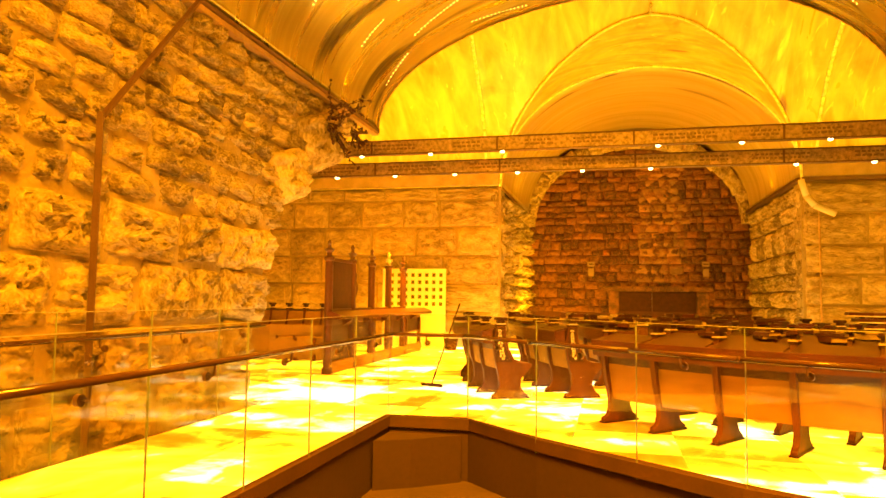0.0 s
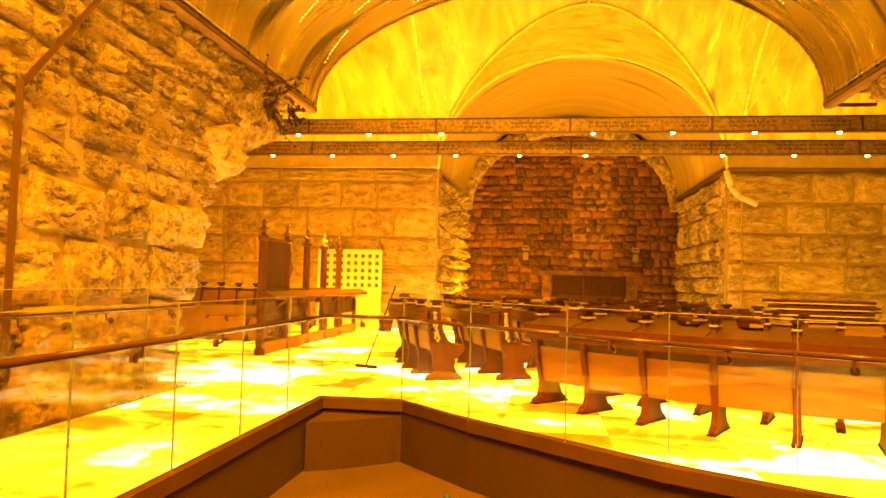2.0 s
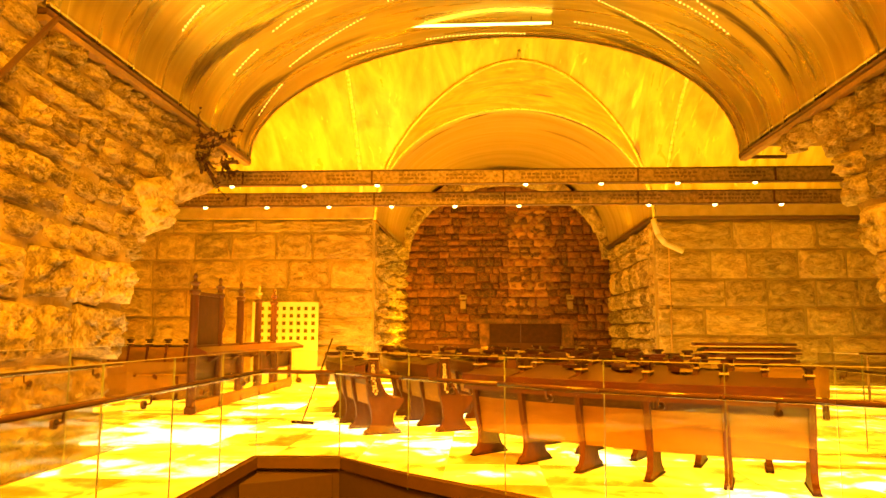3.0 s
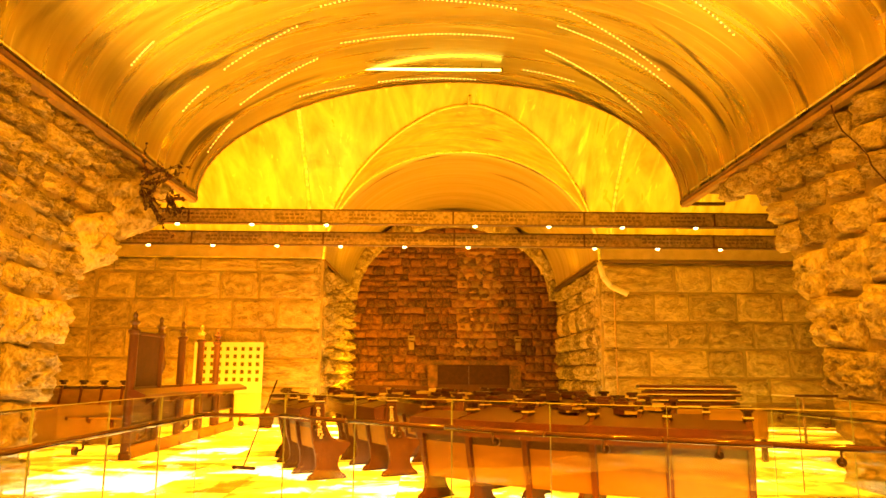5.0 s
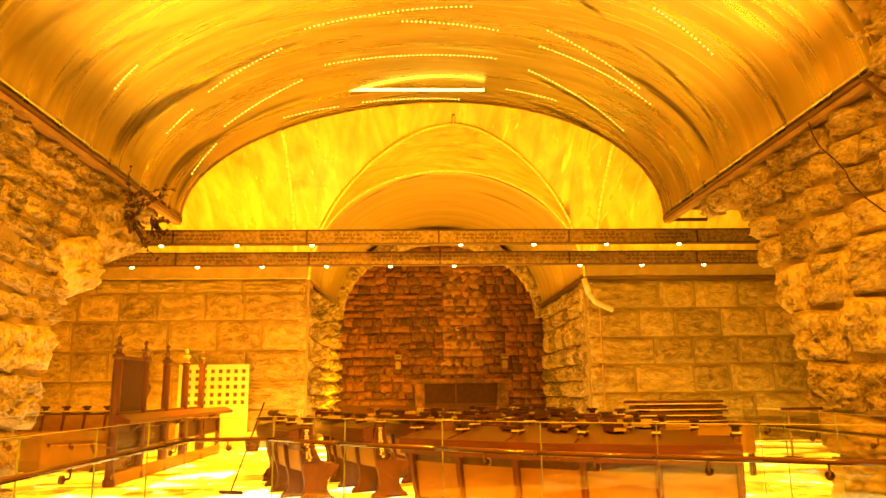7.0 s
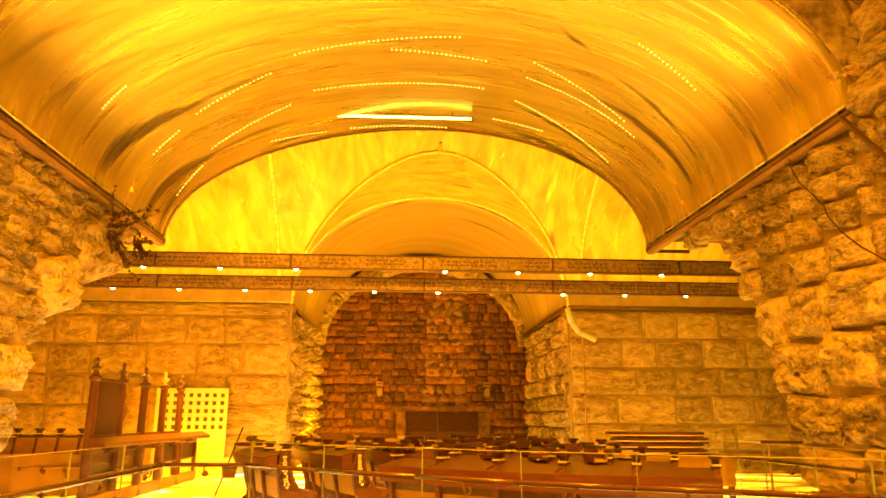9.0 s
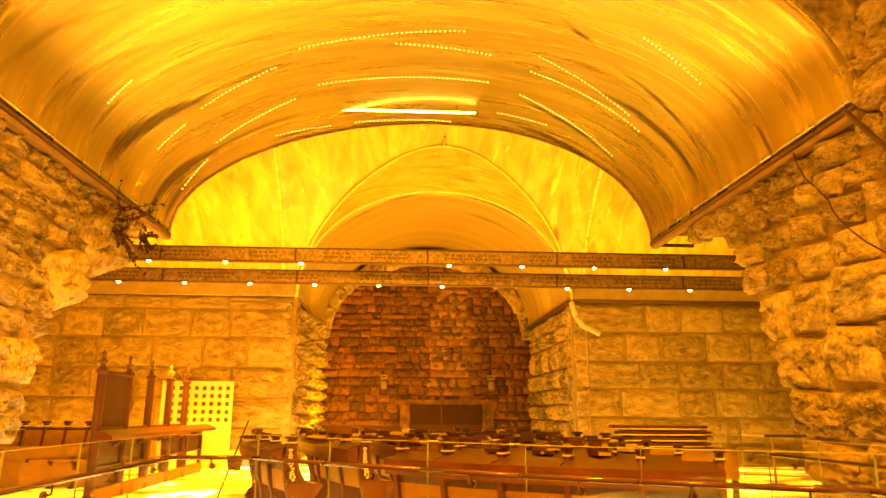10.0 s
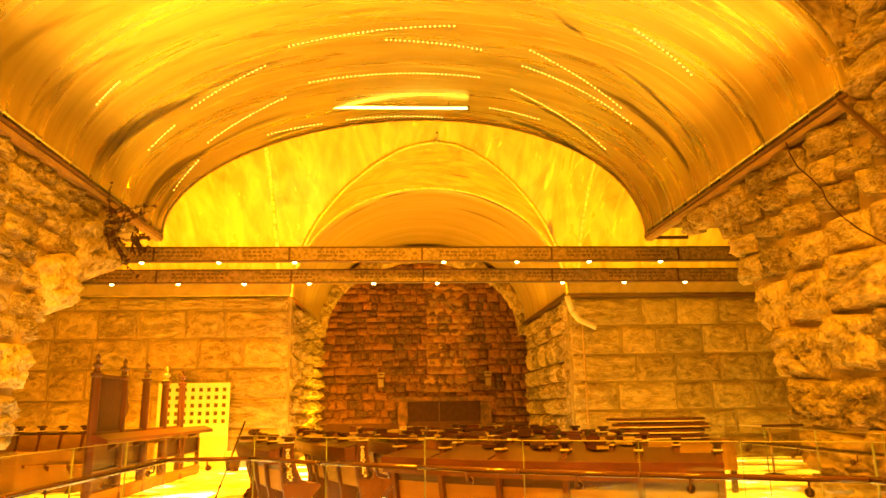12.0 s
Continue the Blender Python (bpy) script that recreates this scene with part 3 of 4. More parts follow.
rib("trim_recess_arch", [(p[0], p[1] - 0.03, p[2] - 0.02) for p in (small_pt(i / 48, 0) for i in range(49))], 0.035, "thin metal edge of the recess vault")

# ---------------------------------------------------------------- beams with downlights
def xs_even(a, b, n, gap):
    return [a + (b - a) * i / (n - 1) for i in range(n) if i != gap]


for y, z0, z1, xa, xb, xs in (
        (16.8, 4.52, 4.79, -7.6, 9.4, xs_even(-5.0, 6.15, 8, 3)),
        (17.6, 4.2, 4.46, -7.9, 9.8, xs_even(-5.9, 7.0, 10, 6))):
    beam = thing("lamp_beam", "long etched bronze beam carrying small round downlights", "beam", group="beams across the hall")
    part("beam_body", box(xa, xb, y - 0.07, y + 0.07, z0, z1, 0.008), M_BEAM, beam)
    part("top_flange", box(xa, xb, y - 0.1, y + 0.1, z1, z1 + 0.025, 0.004), M_TRIM, beam)
    part("bottom_flange", box(xa, xb, y - 0.09, y + 0.09, z0 - 0.02, z0, 0.004), M_TRIM, beam)
    bm = bmesh.new()
    x = xa + 1.2
    while x < xb - 1.5:
        run = rnd.uniform(0.5, 1.6)
        for row in range(2):
            u = x
            while u < x + run:
                w = rnd.uniform(0.03, 0.10)
                box(u, u + w, y - 0.076, y - 0.071, z0 + 0.08 + row * 0.08, z0 + 0.12 + row * 0.08, bm=bm)
                u += w + 0.03
        x += run + rnd.uniform(0.3, 1.4)
    part("inscription", bm, M_ETCH, beam, "unreadable etched inscription in two lines")
    for k in range(1, 6):
        xj = xa + (xb - xa) * k / 6
        part("joint_cover", box(xj - 0.02, xj + 0.02, y - 0.082, y - 0.0705, z0, z1), M_TRIM, beam)
    for x in xs:
        lamp = part("downlight", cyl((x, y - 0.06, z0 - 0.02), (x, y - 0.06, z0 - 0.035), 0.05, 0.055), M_TRIM, beam, "small round downlight")
        part("lens", lathe([(0.02, -0.035), (0.045, -0.022), (0.05, 0.0), (0.04, 0.012)], 12, (x, y - 0.06, z0 - 0.04)), M_LAMP, lamp)

# ---------------------------------------------------------------- lights on the vault
def led_strip(x0, y0, x1, y1):
    strip = thing("led_strip", "dotted strip of small gold lights on the metal vault", "light strip", group="light strips on the vault")
    length = math.hypot(x1 - x0, vault_z(x1, y1) - vault_z(x0, y0))
    n = max(8, int(length / 0.075))
    bm, ch = bmesh.new(), bmesh.new()
    prev = None
    for i in range(n + 1):
        f = i / n
        x, y = x0 + (x1 - x0) * f, y0 + (y1 - y0) * f
        p = Vector((x, y, vault_z(x, y) - 0.008))
        bmesh.ops.create_icosphere(bm, subdivisions=1, radius=0.0125, matrix=Matrix.Translation(p))
        if prev:
            cyl(prev + Vector((0, 0, 0.004)), p + Vector((0, 0, 0.004)), 0.006, n=5, bm=ch)
        prev = p
    part("channel", ch, M_BRASS, strip)
    tagged(part("glow_line", bm, M_LED, strip), kind="stuff")


for x0, y0, x1, y1 in (
        (-1.37, 12.43, -0.02, 12.28), (0.2, 12.58, 1.81, 12.8), (-1.21, 13.75, 1.88, 13.82), (-0.67, 15.63, 1.32, 15.79),
        (-2.24, 15.44, -1.19, 15.6), (-3.22, 14.74, -1.69, 14.12), (-3.13, 13.34, -1.83, 12.86), (-3.92, 13.71, -3.48, 13.58),
        (-4.04, 15.51, -3.51, 15.2), (-3.99, 11.74, -3.67, 11.66), (2.61, 12.57, 4.37, 13.41), (2.58, 13.14, 4.64, 13.7),
        (2.54, 14.11, 4.58, 15.16), (2.25, 15.09, 3.24, 15.13), (3.89, 11.14, 4.82, 11.44), (-0.02, 12.28, 1.3, 12.12)):
    led_strip(x0, y0, x1, y1)
tube = thing("tube_light", "bright straight tube light hung under the vault's crown", "lamp")
part("tube", cyl((-0.99, 15.0, 7.26), (1.78, 15.0, 7.27), 0.026, n=12), M_TUBE, tube)
part("end_cap", cyl((-1.03, 15.0, 7.26), (-0.99, 15.0, 7.26), 0.04), M_TRIM, tube)
part("end_cap", cyl((1.78, 15.0, 7.27), (1.82, 15.0, 7.27), 0.04), M_TRIM, tube)
for x in (-0.6, 1.4):
    part("hanger", cyl((x, 15.0, 7.28), (x, 15.0, vault_z(x, 15.0) + 0.02), 0.008, n=6), M_TRIM, tube)

# ---------------------------------------------------------------- glass balustrades
def balustrade(pts, label, rail_side, ztop=1.175, zrail=0.92, z0=-0.12, pitch=1.12, grp="glass balustrades"):
    """Glass panels along a run of points, with a wooden handrail on brackets on one side."""
    rail = thing("glass_balustrade", label, "balustrade", group=grp)
    for (ax, ay), (bx, by) in zip(pts, pts[1:]):
        a, b = Vector((ax, ay, 0)), Vector((bx, by, 0))
        d = (b - a).normalized()
        nrm = Vector((-d.y, d.x, 0)) * rail_side
        length = (b - a).length
        n = max(1, round(length / pitch))
        m = Matrix.Translation(a) @ Matrix(((d.x, -d.y, 0, 0), (d.y, d.x, 0, 0), (0, 0, 1, 0), (0, 0, 0, 1)))
        s = 1 if rail_side > 0 else -1
        for i in range(n):
            u0, u1 = length * i / n + 0.006, length * (i + 1) / n - 0.006
            pane = part("pane", box(u0, u1, -0.008, 0.008, z0, ztop), M_GLASS, rail)
            pane.matrix_world = m
            pane.visible_shadow = False
            e = part("pane_edge", box(u0 - 0.004, u0, -0.007, 0.007, z0, ztop), M_EDGE, rail)
            e.matrix_world = m
            t = part("top_edge", box(u0, u1, -0.007, 0.007, ztop + 0.001, ztop + 0.006), M_EDGE_GLINT, rail)
            t.matrix_world = m
            um = (u0 + u1) / 2
            br = part("bracket", cyl((um, s * 0.01, zrail - 0.09), (um, s * 0.035, zrail - 0.09), 0.03, n=14), M_TRIM, rail)
            cyl((um, s * 0.035, zrail - 0.09), (um, s * 0.075, zrail - 0.08), 0.008, n=8, bm=(b2 := bmesh.new()))
            cyl((um, s * 0.075, zrail - 0.08), (um, s * 0.08, zrail - 0.015), 0.008, n=8, bm=b2)
            br.matrix_world = m
            arm = part("arm", b2, M_TRIM, rail)
            arm.matrix_world = m
        h = part("handrail", cyl((-0.02, s * 0.08, zrail), (length + 0.02, s * 0.08, zrail), 0.021, n=16), M_RAIL, rail, smooth=True)
        h.matrix_world = m
    return rail


balustrade([(-2.0, 3.3), (-2.0, 9.62), (-1.1, 9.65), (-0.27, 8.8), (0.62, 8.07), (1.35, 7.47), (2.1, 7.03), (2.7, 6.73), (3.38, 6.37), (3.65, 3.3)],
           "clear glass balustrade with a brown handrail round the floor opening", -1, 1.14)
balustrade([(FL, 2.0), (FL, 10.2)], "clear glass guard with a brown handrail before the rubble wall", 1, zrail=0.95)
balustrade([(FR, 3.0), (FR, 11.6)], "clear glass guard with a brown handrail before the block wall", -1, 1.1, 0.9)

# ---------------------------------------------------------------- curved pews
STD = [(0.06, 0.0), (0.56, 0.0), (0.57, 0.045), (0.50, 0.09), (0.455, 0.18), (0.47, 0.27), (0.55, 0.36), (0.62, 0.42), (0.61, 0.47), (0.46, 0.47), (0.37, 0.52),
       (0.29, 0.66), (0.25, 0.80), (0.24, 0.965), (0.11, 0.965), (0.085, 0.84), (0.06, 0.74), (0.10, 0.48), (0.15, 0.30), (0.16, 0.17), (0.13, 0.09), (0.06, 0.055)]


def mesh_of(bm, material, name, smooth=False):
    me = bpy.data.meshes.new(name)
    bm.to_mesh(me)
    bm.free()
    me.materials.append(material)
    for p in me.polygons:
        p.use_smooth = smooth
    return me


bm = extrude_outline(STD, 0.06, at=-0.03)
bmesh.ops.bevel(bm, geom=[e for e in bm.edges], offset=0.006, segments=1, affect="EDGES")
ME_STD = mesh_of(bm, M_PEWEND, "standard")
bm = box(0.10, 0.25, -0.042, 0.042, 0.965, 0.985, 0.005)
box(0.125, 0.225, -0.028, 0.028, 0.992, 1.04, 0.004, bm=bm)
box(0.09, 0.26, -0.052, 0.052, 1.04, 1.08, 0.012, bm=bm)
ME_CAP = mesh_of(bm, M_DARKWOOD, "cap")
ME_BAND = mesh_of(box(0.105, 0.245, -0.04, 0.04, 0.985, 1.0), M_GILT, "band")
ME_SOLE = mesh_of(box(0.045, 0.585, -0.042, 0.042, 0.001, 0.022, 0.006), M_DARKWOOD, "sole")
ORN = [(0.11, 0.49), (0.34, 0.49), (0.27, 0.60), (0.225, 0.74), (0.215, 0.94), (0.115, 0.94), (0.09, 0.80), (0.085, 0.66)]
bm = extrude_outline(ORN, 0.006, at=-0.0365)
ME_INSET = mesh_of(bm, M_DARKWOOD, "inset_panel")
bm = bmesh.new()
for i in range(12):
    f = i / 11
    z = 0.905 - 0.37 * f
    x = 0.155 + 0.05 * f * f
    for sgn in (-1, 1):
        bmesh.ops.create_icosphere(bm, subdivisions=1, radius=1, matrix=Matrix.Translation((x + sgn * (0.014 + 0.016 * f) * abs(math.cos(i * 1.3)), -0.038, z)) @ Euler((0, sgn * 0.8, 0)).to_matrix().to_4x4() @ Matrix.Diagonal((0.020, 0.008, 0.013 + 0.006 * f, 1)))
ME_CARVE = mesh_of(bm, M_GILT, "gilt_carving", True)
# one bay between two standards, one unit long along y
ME_BACK = mesh_of(extrude_outline([(0.185, 0.26), (0.205, 0.26), (0.145, 0.64), (0.125, 0.64)], 1.0), M_OAK, "back_panel")
ME_SHORTBACK = mesh_of(extrude_outline([(0.165, 0.385), (0.185, 0.385), (0.145, 0.64), (0.125, 0.64)], 1.0), M_OAK, "back_panel")
# dark panel under the desk box; the shadow there is put in its colour
ME_SHADED = mesh_of(extrude_outline([(0.125, 0.64), (0.145, 0.64), (0.115, 0.80), (0.095, 0.80)], 1.0), M_DARKWOOD, "shaded_panel")
ME_INNER = mesh_of(extrude_outline([(0.30, 0.47), (0.325, 0.47), (0.225, 0.93), (0.20, 0.93)], 1.0), M_OAK, "backrest")
ME_DESK = mesh_of(extrude_outline([(-0.07, 0.735), (0.06, 0.735), (0.06, 0.92), (-0.07, 0.885)], 1.0), M_DESKBOX, "desk_box")
ME_LIP = mesh_of(extrude_outline([(-0.09, 0.80), (-0.07, 0.80), (-0.07, 0.905), (-0.09, 0.90)], 1.0), M_RED, "desk_lip")
ME_TOP = mesh_of(extrude_outline([(-0.07, 0.885), (0.20, 0.945), (0.20, 0.965), (-0.07, 0.905)], 1.0), M_DESKTOP, "desk_top")
ME_SEAT = mesh_of(extrude_outline([(0.24, 0.42), (0.60, 0.435), (0.61, 0.455), (0.60, 0.468), (0.24, 0.45)], 1.0), M_OAK, "seat")


def under(name, me, parent, m, label=""):
    ob = new(name, me)
    ob.parent = parent
    ob.matrix_local = m
    if label:
        ob["label"] = label
    return ob


def pew(pts, label, ornate, lift=0.0, grow=1.0, back=ME_BACK):
    """Pew along the outer foot points pts, in order with the seats on the left-hand inner side."""
    root = thing("pew", label, "pew", Matrix.Translation((*pts[0], lift)), group="curved pews")
    o = Vector((*pts[0], 0))
    ps = [Vector((*p, 0)) for p in pts]
    for i, p in enumerate(ps):
        t = (ps[min(i + 1, len(ps) - 1)] - ps[max(i - 1, 0)]).normalized()
        inward = Vector((t.y, -t.x, 0))
        m = Matrix(((inward.x, t.x, 0, 0), (inward.y, t.y, 0, 0), (0, 0, grow, 0), (0, 0, 0, 1)))
        s = under("standard", ME_STD, root, Matrix.Translation(p - o) @ m)
        under("cap", ME_CAP, s, Matrix())
        under("band", ME_BAND, s, Matrix())
        under("sole", ME_SOLE, s, Matrix())
        if ornate and i == 0:
            under("inset_panel", ME_INSET, s, Matrix())
            under("gilt_carving", ME_CARVE, s, Matrix(), "gilded carved scrollwork")
    for a, b in zip(ps, ps[1:]):
        d = b - a
        t = d.normalized()
        inward = Vector((t.y, -t.x, 0))
        m = Matrix.Translation(a - o + t * 0.03) @ Matrix(((inward.x, t.x, 0, 0), (inward.y, t.y, 0, 0), (0, 0, grow, 0), (0, 0, 0, 1))) @ Matrix.Diagonal((1, d.length - 0.06, 1, 1))
        whole = Matrix.Translation(a - o - t * 0.012) @ Matrix(((inward.x, t.x, 0, 0), (inward.y, t.y, 0, 0), (0, 0, grow, 0), (0, 0, 0, 1))) @ Matrix.Diagonal((1, d.length + 0.024, 1, 1))
        under("back_panel", back, root, m, "pale orange oak panel")
        under("shaded_panel", ME_SHADED, root, m)
        under("backrest", ME_INNER, root, m)
        under("desk_box", ME_DESK, root, whole)
        under("desk_lip", ME_LIP, root, whole)
        under("desk_top", ME_TOP, root, m, "sloping polished book rest")
        under("seat", ME_SEAT, root, m)
    return root


PC = (4.51, 13.62)


def arc(r, a0, n, step, dx=0.0):
    out = []
    for i in range(n):
        a = radians(a0 + step / r * 57.3 * i)
        out.append((PC[0] + r * math.cos(a), PC[1] + r * math.sin(a)))
    return out


# near block: backs to the opening, ends along one aisle
for k, (a0, n) in enumerate(((221.3, 6), (221.0, 5), (222.0, 4), (222.0, 3))):
    r = 5.62 - 0.95 * k
    a_end = 180 + math.degrees(math.acos(min(1, (PC[0] - 3.2) / r)))
    step = radians(a_end - a0) * r / (n - 1)
    pew(arc(r, a0, n, step)[::-1], "curved walnut pew with pale oak back panels and book rests", False)
# left block: rows fanning away from the aisle, carved ends to the opening
G = [(-1.17, 11.33), (-1.48, 11.92), (-1.74, 12.52), (-1.95, 13.15), (-2.12, 13.8), (-2.25, 14.45), (-2.35, 15.1)]
for k in range(6):
    pts = [(x + 0.93 * k, y + 0.37 * k) for x, y in G]
    pew(pts, "walnut pew with gilt-carved end and sloping book rest" if k < 2 else "walnut pew with dark caps and sloping book rest", k < 2, back=ME_SHORTBACK)
# row beside the reading desk
low_row = pew([(-7.15 + 0.42 * i, 16.35 - 0.06 * i) for i in range(6)], "tall walnut pew standing before the dressed stone wall", False, 0.0, 1.10)
# added board; its tan stands in for the pew's shaded lower part
part("front_board", box(-0.12, 2.2, -0.72, -0.69, 0.02, 0.74, 0.006), M_BAND, low_row, "tan board added for the shaded lower part of the pew")

# prayer books lying on the book rests
def book(x, y, z, turn, m, w=0.16, d=0.22, h=0.035):
    b = thing("book", "thick closed book lying on a pew", "book", pose(x, y, z, 0, 0, turn), group="books on the pews")
    part("page_block", box(-w / 2 + 0.006, w / 2 - 0.004, -d / 2 + 0.006, d / 2 - 0.006, 0.004, h - 0.004), M_PAGES, b)
    c = box(-w / 2, w / 2, -d / 2, d / 2, 0, 0.004)
    box(-w / 2, w / 2, -d / 2, d / 2, h - 0.004, h, bm=c)
    box(-w / 2, -w / 2 + 0.005, -d / 2, d / 2, 0.004, h - 0.004, bm=c)
    part("cover", c, m, b)


def book_pile(x, y, turn):
    z = 0.95
    for _ in range(rnd.choice((1, 2, 2, 3))):
        h = rnd.uniform(0.03, 0.06)
        book(x + rnd.uniform(-0.02, 0.02), y + rnd.uniform(-0.02, 0.02), z, turn + rnd.uniform(-25, 25), rnd.choice((M_DARK, M_DARKWOOD, M_RED, M_RED, M_DARK, M_PAGES)), h=h)
        z += h + 0.001


for k in range(6):
    for i in range(6):
        if k > 1 or i > 1:
            x, y = G[i]
            x2, y2 = G[i + 1]
            for f in (0.3, 0.72):
                if rnd.random() < 0.72:
                    book_pile(x + (x2 - x) * f + 0.93 * k + 0.05, y + (y2 - y) * f + 0.37 * k, 60)
for k in (1, 2, 3):
    for q in (0.2, 0.45, 0.7, 0.9):
        if rnd.random() < 0.75:
            r = 5.52 - 0.95 * k
            a = radians(222 + q * (math.degrees(math.acos((PC[0] - 3.2) / r)) - 42))
            book_pile(PC[0] + r * math.cos(a), PC[1] + r * math.sin(a), 30)

# ---------------------------------------------------------------- reading desk and post screen
desk = thing("reading_desk", "long narrow reddish wooden lectern desk with open bays", "desk")
DX, DY0, DP = -4.30, 13.42, 1.12                       # front face, near end, bay width
DY1 = DY0 + 5.35 * DP
part("plinth", box(DX - 0.1, DX + 0.02, DY0, DY1, 0.0, 0.2, 0.01), M_OAK, desk, "pale oak plinth")
bm = extrude_outline([(DX - 0.02, 1.0), (DX - 0.02, 1.06), (DX + 0.05, 1.085), (DX + 0.25, 1.0), (DX + 0.25, 0.94), (DX + 0.04, 0.95)], DY1 - DY0 + 0.2, at=DY0 - 0.06)
part("top", bm, M_RED, desk, "polished red-brown sloping reading top")
part("apron", box(DX - 0.09, DX - 0.01, DY0 + 0.02, DY1 - 0.02, 0.84, 0.985, 0.006), M_WALNUT, desk)
for i in range(6):
    y = DY0 + (DY1 - DY0 - 0.1) * i / 5
    part("upright", box(DX - 0.08, DX, y, y + 0.1, 0.2, 0.84, 0.008), M_WALNUT, desk)
for i, z in ((0, 0.2), (1, 0.525), (3, 0.525), (4, 0.525)):
    y = DY0 + (DY1 - DY0 - 0.1) * i / 5
    part("back_board", box(DX - 0.075, DX - 0.06, y + 0.1, y + 1.178, z, 0.84), M_DARKWOOD, desk)
part("shelf", box(DX - 0.058, DX - 0.006, DY0 + 0.1, DY1 - 0.1, 0.5, 0.525), M_WALNUT, desk)
for i in range(5):
    y = DY0 + 0.6 + i * 1.1
    part("arm_bracket", extrude_outline([(DX + 0.0, 0.80), (DX + 0.2, 0.935), (DX + 0.0, 0.935)], 0.03, at=y), M_WALNUT, desk)

POST = [(0.095, 0.0), (0.095, 0.1), (0.075, 0.12), (0.07, 1.95), (0.09, 1.97), (0.095, 2.02), (0.05, 2.04), (0.045, 2.09), (0.08, 2.13), (0.085, 2.15), (0.035, 2.18), (0.025, 2.22), (0.04, 2.25), (0.028, 2.29), (0.005, 2.32)]
screen = thing("post_screen", "row of tall turned wooden posts with finials rising behind the lectern", "screen")
PX = DX - 0.05
for i in range(5):
    y = DY0 + 0.05 + DP * i
    po = part("post", lathe(POST[:5] + [(0.095, 2.02), (0.06, 2.03)], 12, (PX, y, 0)), M_WALNUT, screen)
    part("finial", lathe(POST[5:], 12, (PX, y, 0.005)), M_BRASS if i == 3 else M_WALNUT, po)
ya, yb = DY0 + 0.12, DY0 - 0.02 + DP
part("dark_panel", box(PX - 0.02, PX + 0.02, ya, yb, 1.12, 1.95), M_DARK, screen, "dark upholstered panel between two posts")
part("top_rail", box(PX - 0.03, PX + 0.03, ya, yb, 1.95, 2.01, 0.006), M_WALNUT, screen)
part("bottom_rail", box(PX - 0.03, PX + 0.03, ya, DY0 + 4 * DP, 1.02, 1.12, 0.006), M_WALNUT, screen)
y0 = DY0 + DP + 0.12
bm = extrude_outline([(y0, 1.12), (y0 + 0.12, 1.12), (y0 + 0.08, 1.3), (y0 + 0.2, 1.42), (y0 + 0.24, 1.52), (y0 + 0.12, 1.64), (y0 + 0.16, 1.76), (y0 + 0.06, 1.86), (y0, 1.86)], 0.03, plane="yz", at=PX - 0.015)
part("carved_bracket", bm, M_WALNUT, screen)

# ---------------------------------------------------------------- pierced screen by the wall
def pierced():
    bm = bmesh.new()
    xs, zs = [-5.74], [0.0]
    cols = [-3.94 - 0.14 - 0.198 * i for i in range(8)][::-1]
    for c in cols:
        xs += [c - 0.05, c + 0.05]
    xs.append(-3.94)
    for r in (1.165, 1.36, 1.56, 1.76, 1.955):
        zs += [r - 0.05, r + 0.05]
    zs.append(2.13)
    for i in range(len(xs) - 1):
        for j in range(len(zs) - 1):
            if i % 2 and j % 2:
                continue
            box(xs[i], xs[i + 1], 20.60, 20.64, zs[j], zs[j + 1], bm=bm)
    bmesh.ops.remove_doubles(bm, verts=bm.verts, dist=0.0005)
    return bm


sc = thing("pierced_screen", "cream lacquered upright screen pierced with rows of square holes", "screen")
part("pierced_board", pierced(), M_PANEL, sc)
# added sheet; the dimness seen through the holes is in its colour
part("backing", box(-5.7, -3.98, 20.655, 20.67, 1.05, 2.06), M_BACKING, sc, "sheet added behind the holes, coloured dim")
part("foot", box(-5.5, -5.4, 20.42, 20.595, 0.0, 0.03), M_PANEL, sc)
part("foot", box(-4.3, -4.2, 20.42, 20.595, 0.0, 0.03), M_PANEL, sc)

# ---------------------------------------------------------------- broom and dustpan
br = thing("broom", "thin-handled floor broom leaning on a pew end", "broom")
part("handle", cyl((-2.2, 12.38, 0.05), (-1.98, 13.3, 1.24), 0.013, n=8), M_DARKWOOD, br)
b2 = box(-0.19, 0.19, -0.025, 0.025, 0.0, 0.05, 0.01)
hd = part("head", b2, M_DARK, br)
hd.matrix_local = pose(-2.2, 12.38, 0, 0, 0, -20)
wb = thing("waste_bin", "small dark waste bin with a pale liner by the pierced screen", "bin", pose(-3.62, 19.9, 0))
part("bucket", lathe([(0.14, 0.0), (0.15, 0.02), (0.2, 0.34), (0.21, 0.36), (0.19, 0.36)], 16), M_DARK, wb)
part("liner", lathe([(0.212, 0.30), (0.218, 0.37), (0.19, 0.44), (0.1, 0.47)], 16), M_PAPER, wb)

# housing added for the recess lamp, hidden behind the pews
sl = thing("unseen_spotlight", "small black spotlight added out of sight behind the pews", "lamp", pose(-1.3, 23.55, 0))
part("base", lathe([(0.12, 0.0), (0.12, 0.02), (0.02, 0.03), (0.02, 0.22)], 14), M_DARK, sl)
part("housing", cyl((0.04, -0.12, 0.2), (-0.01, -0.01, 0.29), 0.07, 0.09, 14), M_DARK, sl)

# ---------------------------------------------------------------- stacked tops on a trestle, chest
tb = thing("trestle_table", "oak trestle table carrying stacked wooden boards", "table")
